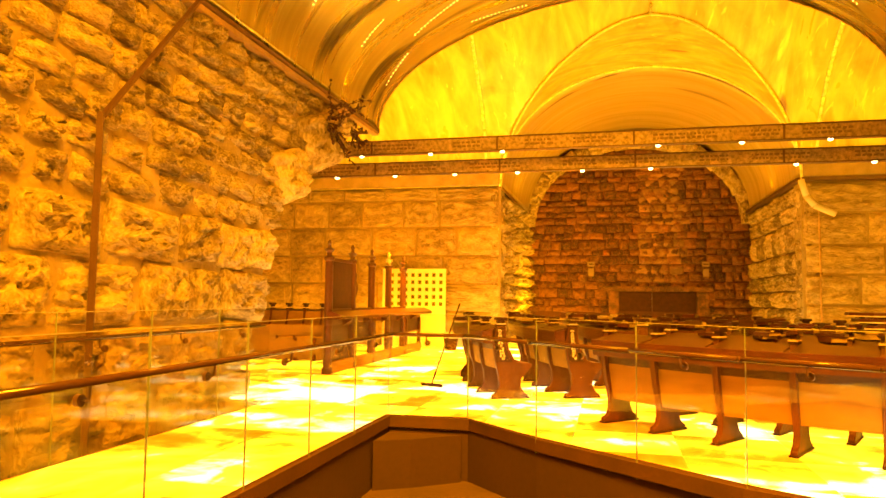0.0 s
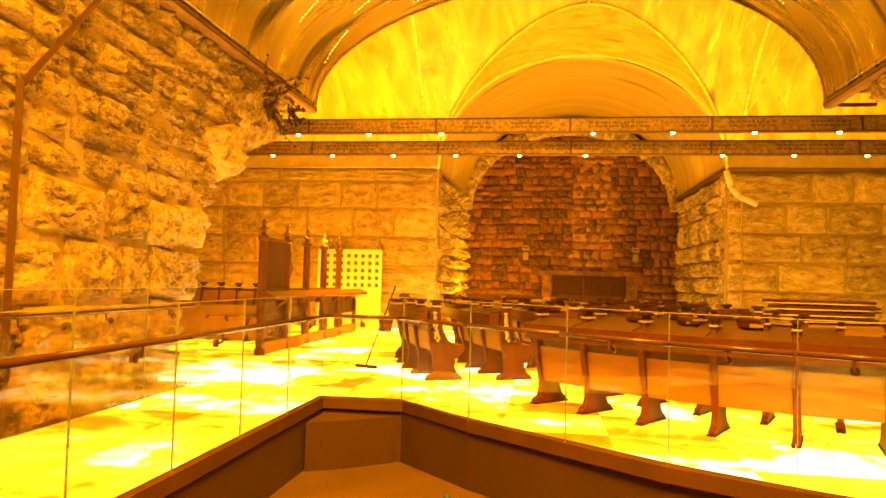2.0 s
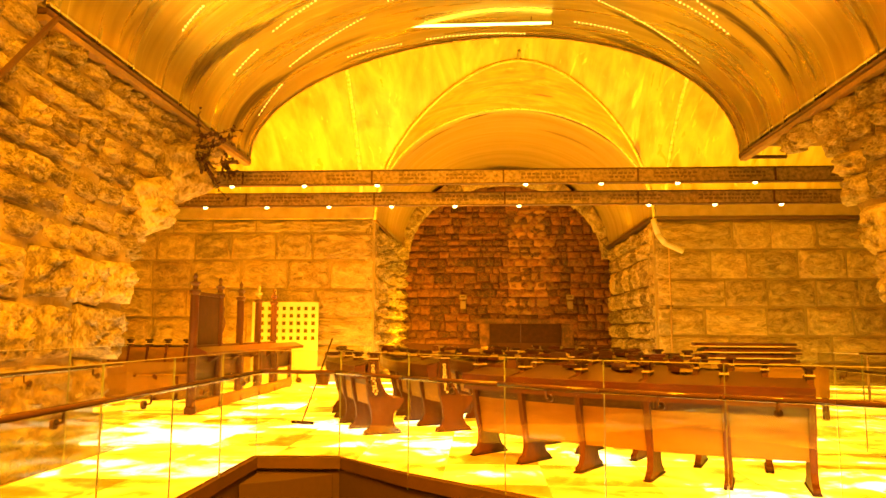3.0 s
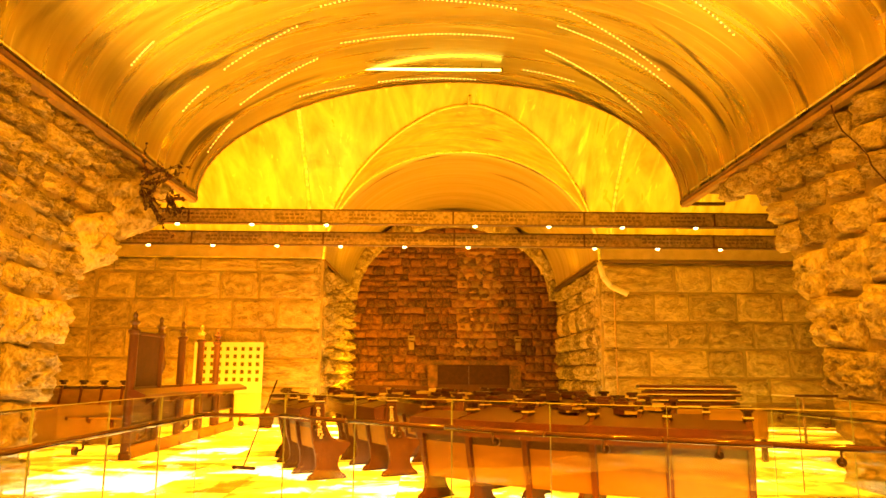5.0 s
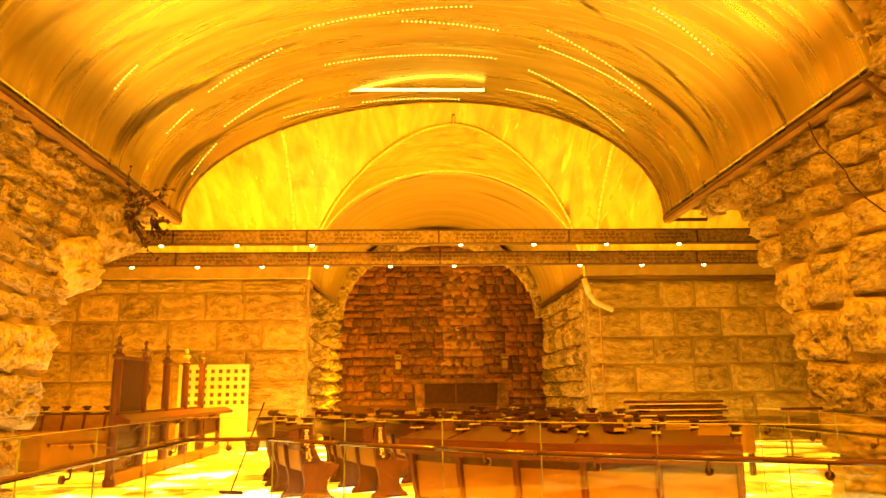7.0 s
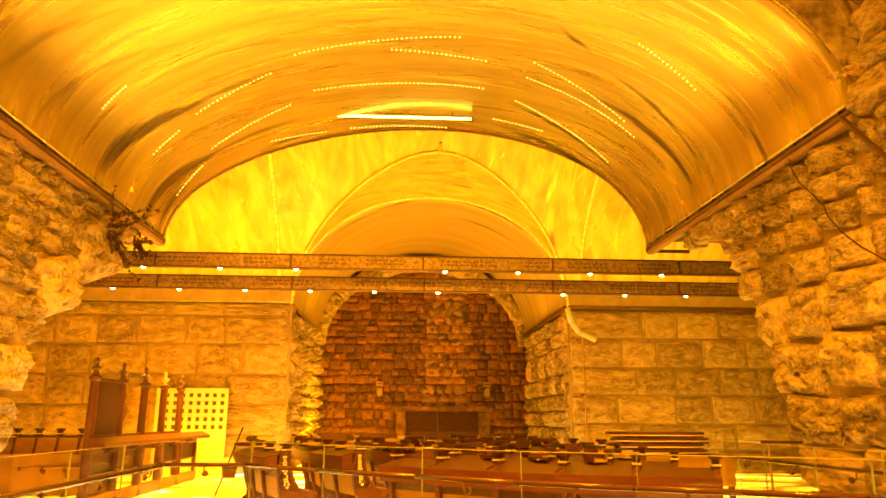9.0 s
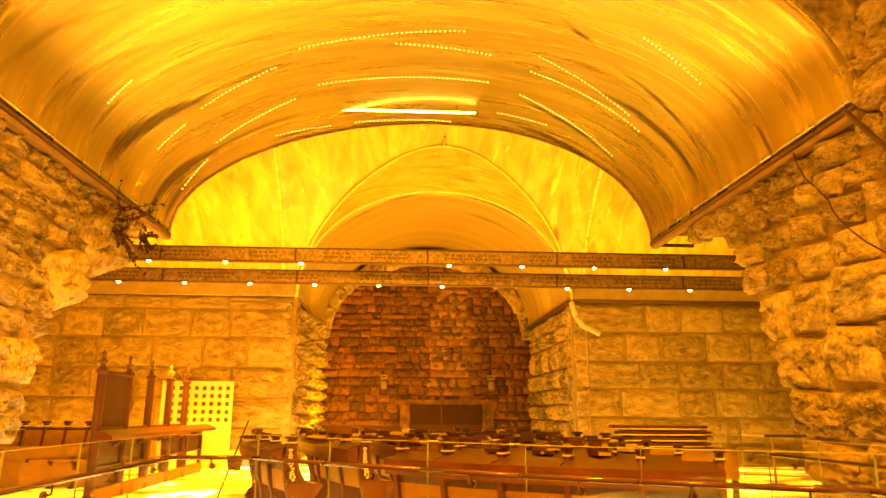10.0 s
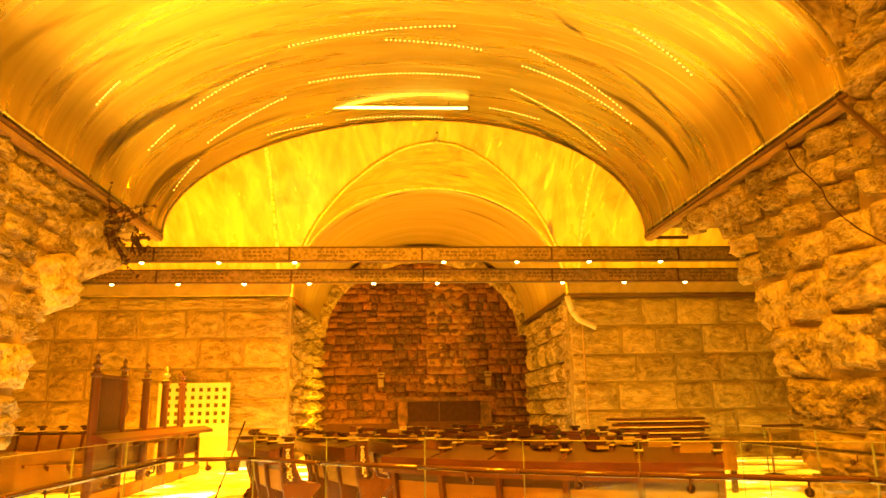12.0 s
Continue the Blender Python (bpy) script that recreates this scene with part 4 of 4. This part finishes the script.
part("tabletop", box(3.85, 5.95, 13.4, 14.3, 0.78, 0.82, 0.008), M_OAK, tb)
part("front_board", box(3.95, 5.85, 13.44, 13.47, 0.35, 0.775), M_OAK, tb)
for x in (4.0, 5.8):
    for y in (13.5, 14.2):
        part("leg", box(x - 0.04, x + 0.04, y - 0.04, y + 0.04, 0, 0.78, 0.005), M_WALNUT, tb)
OCT = [(-0.78, -0.16), (-0.5, -0.38), (0.5, -0.38), (0.78, -0.16), (0.78, 0.16), (0.5, 0.38), (-0.5, 0.38), (-0.78, 0.16)]
for i, (dx, turn) in enumerate(((0.05, 5), (-0.04, -4), (0.06, 3), (-0.02, -6))):
    bd = thing("wooden_board", "polished red-brown eight-sided board in a stack", "board", pose(4.72 + dx, 13.85, 0.822 + 0.092 * i, 0, 0, turn), group="stack of boards")
    bm = extrude_outline(OCT, 0.05, plane="xy", at=0.04)
    part("board", bm, M_RED, bd)
    part("rim", extrude_outline([(u * 1.025, v * 1.03) for u, v in OCT], 0.018, plane="xy", at=0.029), M_GILT, bd, "bright brass edging")
    part("batten", box(-0.60, 0.72, -0.32, 0.34, 0.0, 0.028), M_WALNUT, bd)
lc = thing("lectern", "slim standing lectern with a thin pale sloping top", "lectern", pose(7.9, 16.2, 0))
part("post", cyl((0, 0, 0.03), (0, 0, 0.95), 0.025, n=10), M_BRASS, lc)
part("base", lathe([(0.2, 0.0), (0.2, 0.02), (0.05, 0.035)], 16), M_WALNUT, lc)
part("top", box(-0.42, 0.42, -0.5, 0.45, 0.95, 0.975, 0.004), M_PAPER, lc, "thin pale board")
part("lip", box(-0.42, 0.42, -0.53, -0.502, 0.94, 0.99, 0.004), M_WALNUT, lc)

# ---------------------------------------------------------------- pipes, signs, niche, pit things
pp = thing("wall_pipe", "bent cream pipe hanging from the ledge", "pipe")
bm = bmesh.new()
for a, b in (((4.92, 20.42, 4.3), (5.02, 20.4, 3.9)), ((5.02, 20.4, 3.9), (5.2, 20.4, 3.66)), ((5.2, 20.4, 3.66), (5.66, 20.42, 3.45))):
    cyl(a, b, 0.075, n=12, bm=bm)
part("bent_pipe", bm, M_PAPER, pp, smooth=True)
cd = thing("conduit", "thin upright metal conduit on the wall corner", "conduit")
part("tube", cyl((5.3, 20.42, 0.0), (5.3, 20.42, 3.6), 0.025, n=8), M_BRASS, cd)
part("clip", box(5.26, 5.34, 20.40, 20.7, 2.0, 2.05), M_TRIM, cd)
for x in (-0.26, 3.63):
    sg = thing("wall_sign", "two small pale notices on the fieldstone wall", "sign", pose(x, 27.72, 2.3), group="wall notices")
    part("notice", box(-0.13, 0.13, -0.012, 0.012, 0.22, 0.40), M_NOTICE, sg)
    part("notice", box(-0.10, 0.10, -0.012, 0.012, -0.12, 0.16), M_NOTICE, sg)
    part("writing", box(-0.09, 0.09, -0.016, -0.013, 0.30, 0.335), M_DARK, sg, "unreadable dark line of writing")
nf = thing("niche_frame", "stone-framed dark niche low in the fieldstone wall", "niche")
# no real depth here: a dark board gives the shade of the opening
part("dark_recess", box(0.72, 3.3, 27.86, 27.90, 0.95, 1.63), M_DARK, nf, "dark board standing in for the niche's shaded depth")
part("lintel", box(0.2, 3.9, 27.80, 27.97, 1.65, 1.84, 0.03), M_DARKSTONE, nf)
part("jamb", box(0.35, 0.70, 27.80, 27.97, 0.3, 1.645, 0.03), M_DARKSTONE, nf)
part("jamb", box(3.32, 3.75, 27.80, 27.97, 0.3, 1.645, 0.03), M_DARKSTONE, nf)
part("mullion", box(1.82, 1.86, 27.83, 27.858, 0.95, 1.63), M_WALNUT, nf)
bp = thing("marker_post", "short blue marker post standing in the floor opening", "post", pose(-0.3, 7.6, -0.66))
part("post", lathe([(0.035, 0), (0.035, 0.3), (0.025, 0.32)], 10), M_BLUE, bp)
part("band", lathe([(0.037, 0.2), (0.037, 0.24)], 10), M_PAPER, bp)
sb = thing("stone_block", "pale fallen stone block in the floor opening", "stone", pose(-1.15, 7.35, -0.66, 0, 0, 30))
part("block", box(-0.18, 0.18, -0.1, 0.1, 0, 0.12, 0.03), M_ROUGH, sb)

def dry_plant(at, n, size, label):
    pl = thing("dry_plant", label, "plant", Matrix.Translation(at), group="plants in the wall")
    stem, leaf = bmesh.new(), bmesh.new()
    for i in range(n):
        d = Vector((rnd.uniform(0.2, 1.0), rnd.uniform(-1, 1), rnd.uniform(-1.2, 0.7))).normalized()
        p = Vector((0, rnd.uniform(-0.3, 0.3) * size, rnd.uniform(-0.3, 0.3) * size))
        for k in range(3):
            q = p + (d + Vector((0.1, rnd.uniform(-0.7, 0.7), rnd.uniform(-0.9, 0.4)))).normalized() * size * 0.3
            cyl(p, q, 0.012 - 0.003 * k, 0.009 - 0.003 * k, n=5, bm=stem)
            for _ in range(3):
                c = p.lerp(q, rnd.random())
                m = Matrix.Translation(c) @ Euler((rnd.uniform(0, 6), rnd.uniform(0, 6), rnd.uniform(0, 6))).to_matrix().to_4x4() @ Matrix.Diagonal((0.05, 0.025, 0.008, 1))
                bmesh.ops.create_icosphere(leaf, subdivisions=1, radius=1, matrix=m)
            p = q
    part("stem", stem, M_DARKWOOD, pl)
    tagged(part("leaf_clump", leaf, M_DARKWOOD, pl), kind="stuff")


dry_plant((WL + 0.12, 13.1, 4.35), 17, 0.8, "dark withered plant growing from the rubble wall")
dry_plant((WL + 0.12, 14.2, 4.45), 8, 0.5, "small dark withered plant under the vault ledge")

cb = thing("wall_cable", "thin dark cable clipped along the block wall", "cable")
bm = bmesh.new()
CABLE = [(10.26, 4.7), (10.21, 4.53), (10.08, 4.3), (9.83, 4.06), (9.65, 3.86), (9.6, 3.72), (9.51, 3.61), (9.35, 3.44), (9.1, 3.23), (8.6, 2.9), (8.0, 2.6)]
for (ya, za), (yb, zb) in zip(CABLE, CABLE[1:]):
    cyl((WR - 0.13, ya, za), (WR - 0.13, yb, zb), 0.009, n=6, bm=bm)
part("cable_run", bm, M_DARK, cb, smooth=True)

# ---------------------------------------------------------------- stones of the walls
def stone_mesh(seed, n, boss, rough, material, name, power=5):
    """Unit stone in x (width) and z (height); its face bulges towards -y."""
    bm = bmesh.new()
    g = []
    jit = [(rnd.uniform(-0.05, 0.05), rnd.uniform(-0.05, 0.05)) for _ in range(4)]
    wob = rough * 2 if power > 4 else (0.35 if power > 2.8 else 1.5)
    for i in range(n + 1):
        row = []
        for j in range(n + 1):
            u, v = i / n - 0.5, j / n - 0.5
            a, b = i / n, j / n
            ju = sum(w * q[0] for w, q in zip(((1 - a) * (1 - b), a * (1 - b), (1 - a) * b, a * b), jit))
            jv = sum(w * q[1] for w, q in zip(((1 - a) * (1 - b), a * (1 - b), (1 - a) * b, a * b), jit))
            edge = (1 - abs(2 * u) ** power) * (1 - abs(2 * v) ** power)
            p = Vector((u * 3 + seed * 7.3, v * 3, seed * 3.1))
            d = boss * edge + rough * (0.25 + 0.75 * edge) * (0.8 * noise.noise(p) + 0.7 * noise.noise(p * 2.3) + 0.5 * noise.noise(p * 5.3) + (0.25 * noise.noise(p * 11) if n > 14 else 0))
            row.append(bm.verts.new((u + ju * wob, -d, v + jv * wob)))
        g.append(row)
    for i in range(n):
        for j in range(n):
            bm.faces.new((g[i][j], g[i + 1][j], g[i + 1][j + 1], g[i][j + 1]))
    rim = [g[i][0] for i in range(n + 1)] + [g[n][j] for j in range(1, n + 1)] + [g[i][n] for i in range(n - 1, -1, -1)] + [g[0][j] for j in range(n - 1, 0, -1)]
    back = [bm.verts.new((v.co.x, 0.6, v.co.z)) for v in rim]
    for i in range(len(rim)):
        k = (i + 1) % len(rim)
        bm.faces.new((rim[i], back[i], back[k], rim[k]))
    bmesh.ops.recalc_face_normals(bm, faces=bm.faces)
    return mesh_of(bm, material, name, True)


RUBBLE = [stone_mesh(i, 10, 0.42, 0.50, M_ROUGH, "stone", 4.5) for i in range(12)]
BLOCKS = [stone_mesh(20 + i, 22, 0.40, 0.42, M_ROUGH, "stone", 6) for i in range(10)]
JAGGED = [stone_mesh(100 + i, 12, 0.6, 0.75, M_ROUGH, "stone", 3) for i in range(8)]
ASHLAR = [stone_mesh(40 + i, 12, 0.50, 0.60, M_ASHLAR, "block", 4) for i in range(10)]
FIELD = [stone_mesh(60 + i, 8, 0.75, 0.55, M_DARKSTONE, "stone", 2.6) for i in range(10)]
FIELDP = [stone_mesh(75 + i, 5, 0.40, 0.16, M_PALESTONE, "stone") for i in range(4)]


def lay(meshes, parent, frame_m, u0, u1, z0, z1, w, h, depth, keep, name="stone", gap=0.0, tilt=0.04, wander=0.0):
    """Courses of stones on a wall plane whose local x runs along it, z up, -y outwards."""
    z = z0
    while z < z1 - 0.05:
        hh = h * rnd.uniform(0.7, 1.3)
        if z + hh > z1 - 0.4 * h:
            hh = z1 - z
        u = u0 + rnd.uniform(-0.6, 0) * w
        while u < u1:
            ww = w * rnd.uniform(0.6, 1.45)
            c, zc = u + ww / 2, z + hh / 2
            if keep(c, zc):
                ob = new(name, rnd.choice(meshes))
                ob.parent = parent
                flip = rnd.choice((1, -1))
                ob.matrix_world = frame_m @ Matrix.Translation((c, rnd.uniform(-0.25, 0.1) * (depth if depth > 0.22 else 0.1), zc + rnd.uniform(-wander, wander) * hh)) @ Euler((0, rnd.uniform(-tilt, tilt) if depth > 0.18 else 0, 0)).to_matrix().to_4x4() @ Matrix.Diagonal((flip * (ww - gap), depth, hh - gap, 1))
            u += ww
        z += hh


TO_EAST = Matrix(((0, -1, 0, WL - 0.17), (1, 0, 0, 0), (0, 0, 1, 0), (0, 0, 0, 1)))     # local x -> +y, -y -> +x
TO_WEST = Matrix(((0, 1, 0, WR + 0.17), (1, 0, 0, 0), (0, 0, 1, 0), (0, 0, 0, 1)))      # local x -> +y, -y -> -x


def courses(meshes, parent, frame_m, levels, w, depth, reach, y0, gap, lean):
    """Courses of blocks between the given levels, set from the broken end of the wall inwards."""
    for z0, z1 in zip(levels, levels[1:]):
        y = reach((z0 + z1) / 2) + rnd.uniform(-0.05, 0.12)
        while y > y0:
            ww = w * rnd.uniform(0.7, 1.35)
            ob = new("stone", rnd.choice(meshes))
            ob.parent = parent
            m = frame_m @ Matrix.Translation((y - ww / 2, rnd.uniform(-0.2, 0.1) * depth, (z0 + z1) / 2 + rnd.uniform(-0.03, 0.03)))
            ob.matrix_world = m @ Euler((rnd.uniform(-0.10, 0.16), lean + rnd.uniform(-0.06, 0.06), rnd.uniform(-0.05, 0.05))).to_matrix().to_4x4() @ Matrix.Diagonal((rnd.choice((1, -1)) * (ww - gap), depth, z1 - z0 - gap, 1))
            y -= ww


courses(BLOCKS, wall_w, TO_EAST, (-1.0, -0.3, 0.35, 1.0, 1.68, 2.3), 0.95, 0.30, end_west, 4.4, 0.05, 0.02)
courses(RUBBLE, wall_w, TO_EAST, (2.3, 2.66, 2.98, 3.3, 3.6, 3.92, 4.2, 4.5, 4.8), 0.52, 0.24, end_west, 4.6, 0.05, 0.10)
courses(BLOCKS, wall_e, TO_WEST, (-0.7, -0.05, 0.5, 1.05, 1.68, 2.4, 3.12), 1.0, 0.34, end_east, 6.4, 0.05, -0.05)
courses(RUBBLE, wall_e, TO_WEST, (3.12, 3.6, 3.98, 4.38, 4.8), 0.66, 0.30, end_east, 6.4, 0.05, -0.12)
for yb, zb, wb2, hb in ((13.25, 4.02, 1.7, 0.95), (12.0, 3.2, 1.0, 0.8)):
    ob = new("stone", BLOCKS[3])
    ob.parent = wall_w
    ob.matrix_world = TO_EAST @ Matrix.Translation((yb, -0.1, zb)) @ Euler((0, -0.35, 0)).to_matrix().to_4x4() @ Matrix.Diagonal((wb2, 0.45, hb, 1))
# rubble above the vault's near edge
lay(RUBBLE, wall_w, TO_EAST, 4.8, 9.0, 4.8, 6.4, 0.55, 0.38, 0.34, lambda y, z: True, tilt=0.3)
lay(RUBBLE, wall_e, TO_WEST, 5.5, 9.0, 4.8, 6.4, 0.6, 0.42, 0.34, lambda y, z: True, tilt=0.3)
NORTH = Matrix.Translation((0, WALL_Y + 0.1, 0))


def ashlar(parent, rows):
    """Dressed blocks course by course: lower and upper level, then the upright joints."""
    for z0, z1, xs in rows:
        for xa, xb in zip(xs, xs[1:]):
            ob = new("block", rnd.choice(ASHLAR))
            ob.parent = parent
            ob.matrix_world = NORTH @ Matrix.Translation(((xa + xb) / 2, rnd.uniform(-0.02, 0.01), (z0 + z1) / 2)) @ Matrix.Diagonal((rnd.choice((1, -1)) * (xb - xa - 0.06), 0.15, z1 - z0 - 0.055, 1))


ashlar(wall_n1, ((4.05, 4.42, (-9.8, -8.15, -7.04, -5.82, -4.3, -2.52)), (3.30, 4.05, (-9.8, -8.6, -7.5, -6.48, -5.25, -4.2, -2.52)), (2.50, 3.30, (-9.8, -8.7, -7.6, -6.2, -4.9, -3.73, -2.52)),
                 (1.72, 2.50, (-9.8, -8.65, -7.7, -6.6, -5.2, -4.1, -2.52)), (0.95, 1.72, (-9.8, -8.6, -7.2, -6.0, -4.8, -2.52)), (0.2, 0.95, (-9.8, -8.2, -7.0, -5.6, -4.2, -2.52))))
ashlar(wall_n2, ((3.55, 4.31, (5.06, 7.1, 8.1, 9.3, 11.0)), (2.76, 3.55, (5.06, 6.5, 7.45, 8.75, 10.0, 11.0)), (2.02, 2.76, (5.06, 6.84, 7.95, 9.18, 10.3, 11.0)),
                 (1.27, 2.02, (5.06, 6.28, 7.9, 8.9, 10.1, 11.0)), (0.6, 1.27, (5.06, 6.9, 8.3, 9.5, 11.0)), (0.0, 0.6, (5.06, 6.4, 7.8, 9.0, 11.0))))
REAR = Matrix.Translation((0, REAR_Y - 0.02, 0))
lay(FIELD, wall_r, REAR, SX - SHALF, SX + SHALF, 0.9, 6.9, 0.35, 0.275, 0.15, lambda x, z: z < 4.0 + 2.9 * math.sqrt(max(0, 1 - ((x - SX) / 3.8) ** 2)) and not (0.5 < x < 3.5 and z < 1.8), gap=0.005, tilt=0.16, wander=0.13)
lay(FIELDP, wall_r, REAR, 1.5, 2.9, 1.95, 6.9, 0.42, 0.30, 0.2, lambda x, z: 1.5 < x < 3.0, gap=0.02)
RW = Matrix(((0, -1, 0, SX - SHALF - 0.1), (1, 0, 0, 0), (0, 0, 1, 0), (0, 0, 0, 1)))
RE = Matrix(((0, 1, 0, SX + SHALF + 0.1), (1, 0, 0, 0), (0, 0, 1, 0), (0, 0, 0, 1)))
lay(JAGGED, wall_rl, RW, 20.75, 27.6, 0.2, 4.3, 0.55, 0.36, 0.34, lambda y, z: 21.15 < y < 27.6, gap=0.03, tilt=0.25, wander=0.15)
lay(BLOCKS, wall_rr, RE, 20.75, 27.6, 0.2, 4.3, 0.75, 0.62, 0.28, lambda y, z: 21.3 < y < 27.6, gap=0.04)
# quoins just inside the recess corners
for z0, z1 in zip((0.2, 0.72, 1.3, 1.86, 2.45, 3.0, 3.62), (0.72, 1.3, 1.86, 2.45, 3.0, 3.62, 4.28)):
    for frame_m, meshes, w in ((RW, JAGGED, wall_rl), (RE, BLOCKS, wall_rr)):
        ob = new("stone", rnd.choice(meshes))
        ob.parent = w
        ob.matrix_world = frame_m @ Matrix.Translation((21.19 + rnd.uniform(-0.02, 0.02), 0, (z0 + z1) / 2)) @ Matrix.Diagonal((0.6, 0.26, z1 - z0 - 0.04, 1))
# ring of arch stones
for i in range(25):
    a = math.pi * (i + 0.5) / 25
    ob = new("arch_stone", RUBBLE[i % 12])
    ob.parent = wall_r
    ob.matrix_world = Matrix.Translation((SX + 3.78 * math.cos(a), REAR_Y - 0.35, 4.05 + 2.95 * math.sin(a))) @ Euler((0, -a, 0)).to_matrix().to_4x4() @ Matrix.Diagonal((0.5, 0.3, 0.48, 1))

# ---------------------------------------------------------------- floor tiles
EDGE = [(-2.0, 9.65), (-1.1, 9.68), (-0.27, 8.83), (0.62, 8.1), (1.35, 7.5), (2.1, 7.06), (2.7, 6.76), (3.4, 6.4), (3.7, 3.2)]


def clip(poly, a, b, c):
    """The part of a polygon where a x + b y >= c."""
    out = []
    for p, q in zip(poly, poly[1:] + poly[:1]):
        dp, dq = a * p[0] + b * p[1] - c, a * q[0] + b * q[1] - c
        if dp >= 0:
            out.append(p)
        if (dp > 0 > dq) or (dp < 0 < dq):
            f = dp / (dp - dq)
            out.append((p[0] + f * (q[0] - p[0]), p[1] + f * (q[1] - p[1])))
    return out


def tile_pieces(x0, x1, y0, y1):
    r = [(x0, y0), (x1, y0), (x1, y1), (x0, y1)]
    if y0 > 9.7 or x1 <= -2.0 or x0 >= 3.7 or y1 <= 3.2:
        return [r]
    out = [clip(r, -1, 0, 2.0), clip(r, 1, 0, 3.7)]
    if y0 < 3.2:
        out.append(clip(clip(clip(r, 1, 0, -2.0), -1, 0, -3.7), 0, -1, -3.2))
    for (ax, ay), (bx, by) in zip(EDGE, EDGE[1:]):
        s = clip(clip(r, 1, 0, ax), -1, 0, -bx) if r else []
        if len(s) > 2:
            s = clip(s, -(by - ay), bx - ax, -(by - ay) * ax + (bx - ax) * ay)
        out.append(s)
    return [s for s in out if len(s) > 2]


def tile_bm(pieces, bm=None):
    bm = bm or bmesh.new()
    for s in pieces:
        top = [bm.verts.new((x, y, 0.0)) for x, y in s]
        low = [bm.verts.new((x, y, -0.019)) for x, y in s]
        try:
            bm.faces.new(top)
        except ValueError:
            continue
        for i in range(len(s)):
            k = (i + 1) % len(s)
            bm.faces.new((top[i], low[i], low[k], top[k]))
    bmesh.ops.recalc_face_normals(bm, faces=bm.faces)
    return bm


TS = 0.958
far = bmesh.new()
for j in range(33):
    for i in range(22):
        x0, y0 = FL - 6.0 * TS + i * TS - 0.0, -3.95 + j * TS
        x1, y1 = x0 + TS - 0.008, y0 + TS - 0.008
        if x1 < -9.9 or x0 > 11.1:
            continue
        if y1 < 11.2 and (x1 < FL + 0.1 or x0 > FR - 0.1):
            continue
        ps = tile_pieces(x0, x1, y0, y1)
        if not ps:
            continue
        if FL - 1.2 < x0 < FR and 3.0 < y0 < 20.5:
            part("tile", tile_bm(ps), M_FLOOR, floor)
        else:
            tile_bm(ps, far)
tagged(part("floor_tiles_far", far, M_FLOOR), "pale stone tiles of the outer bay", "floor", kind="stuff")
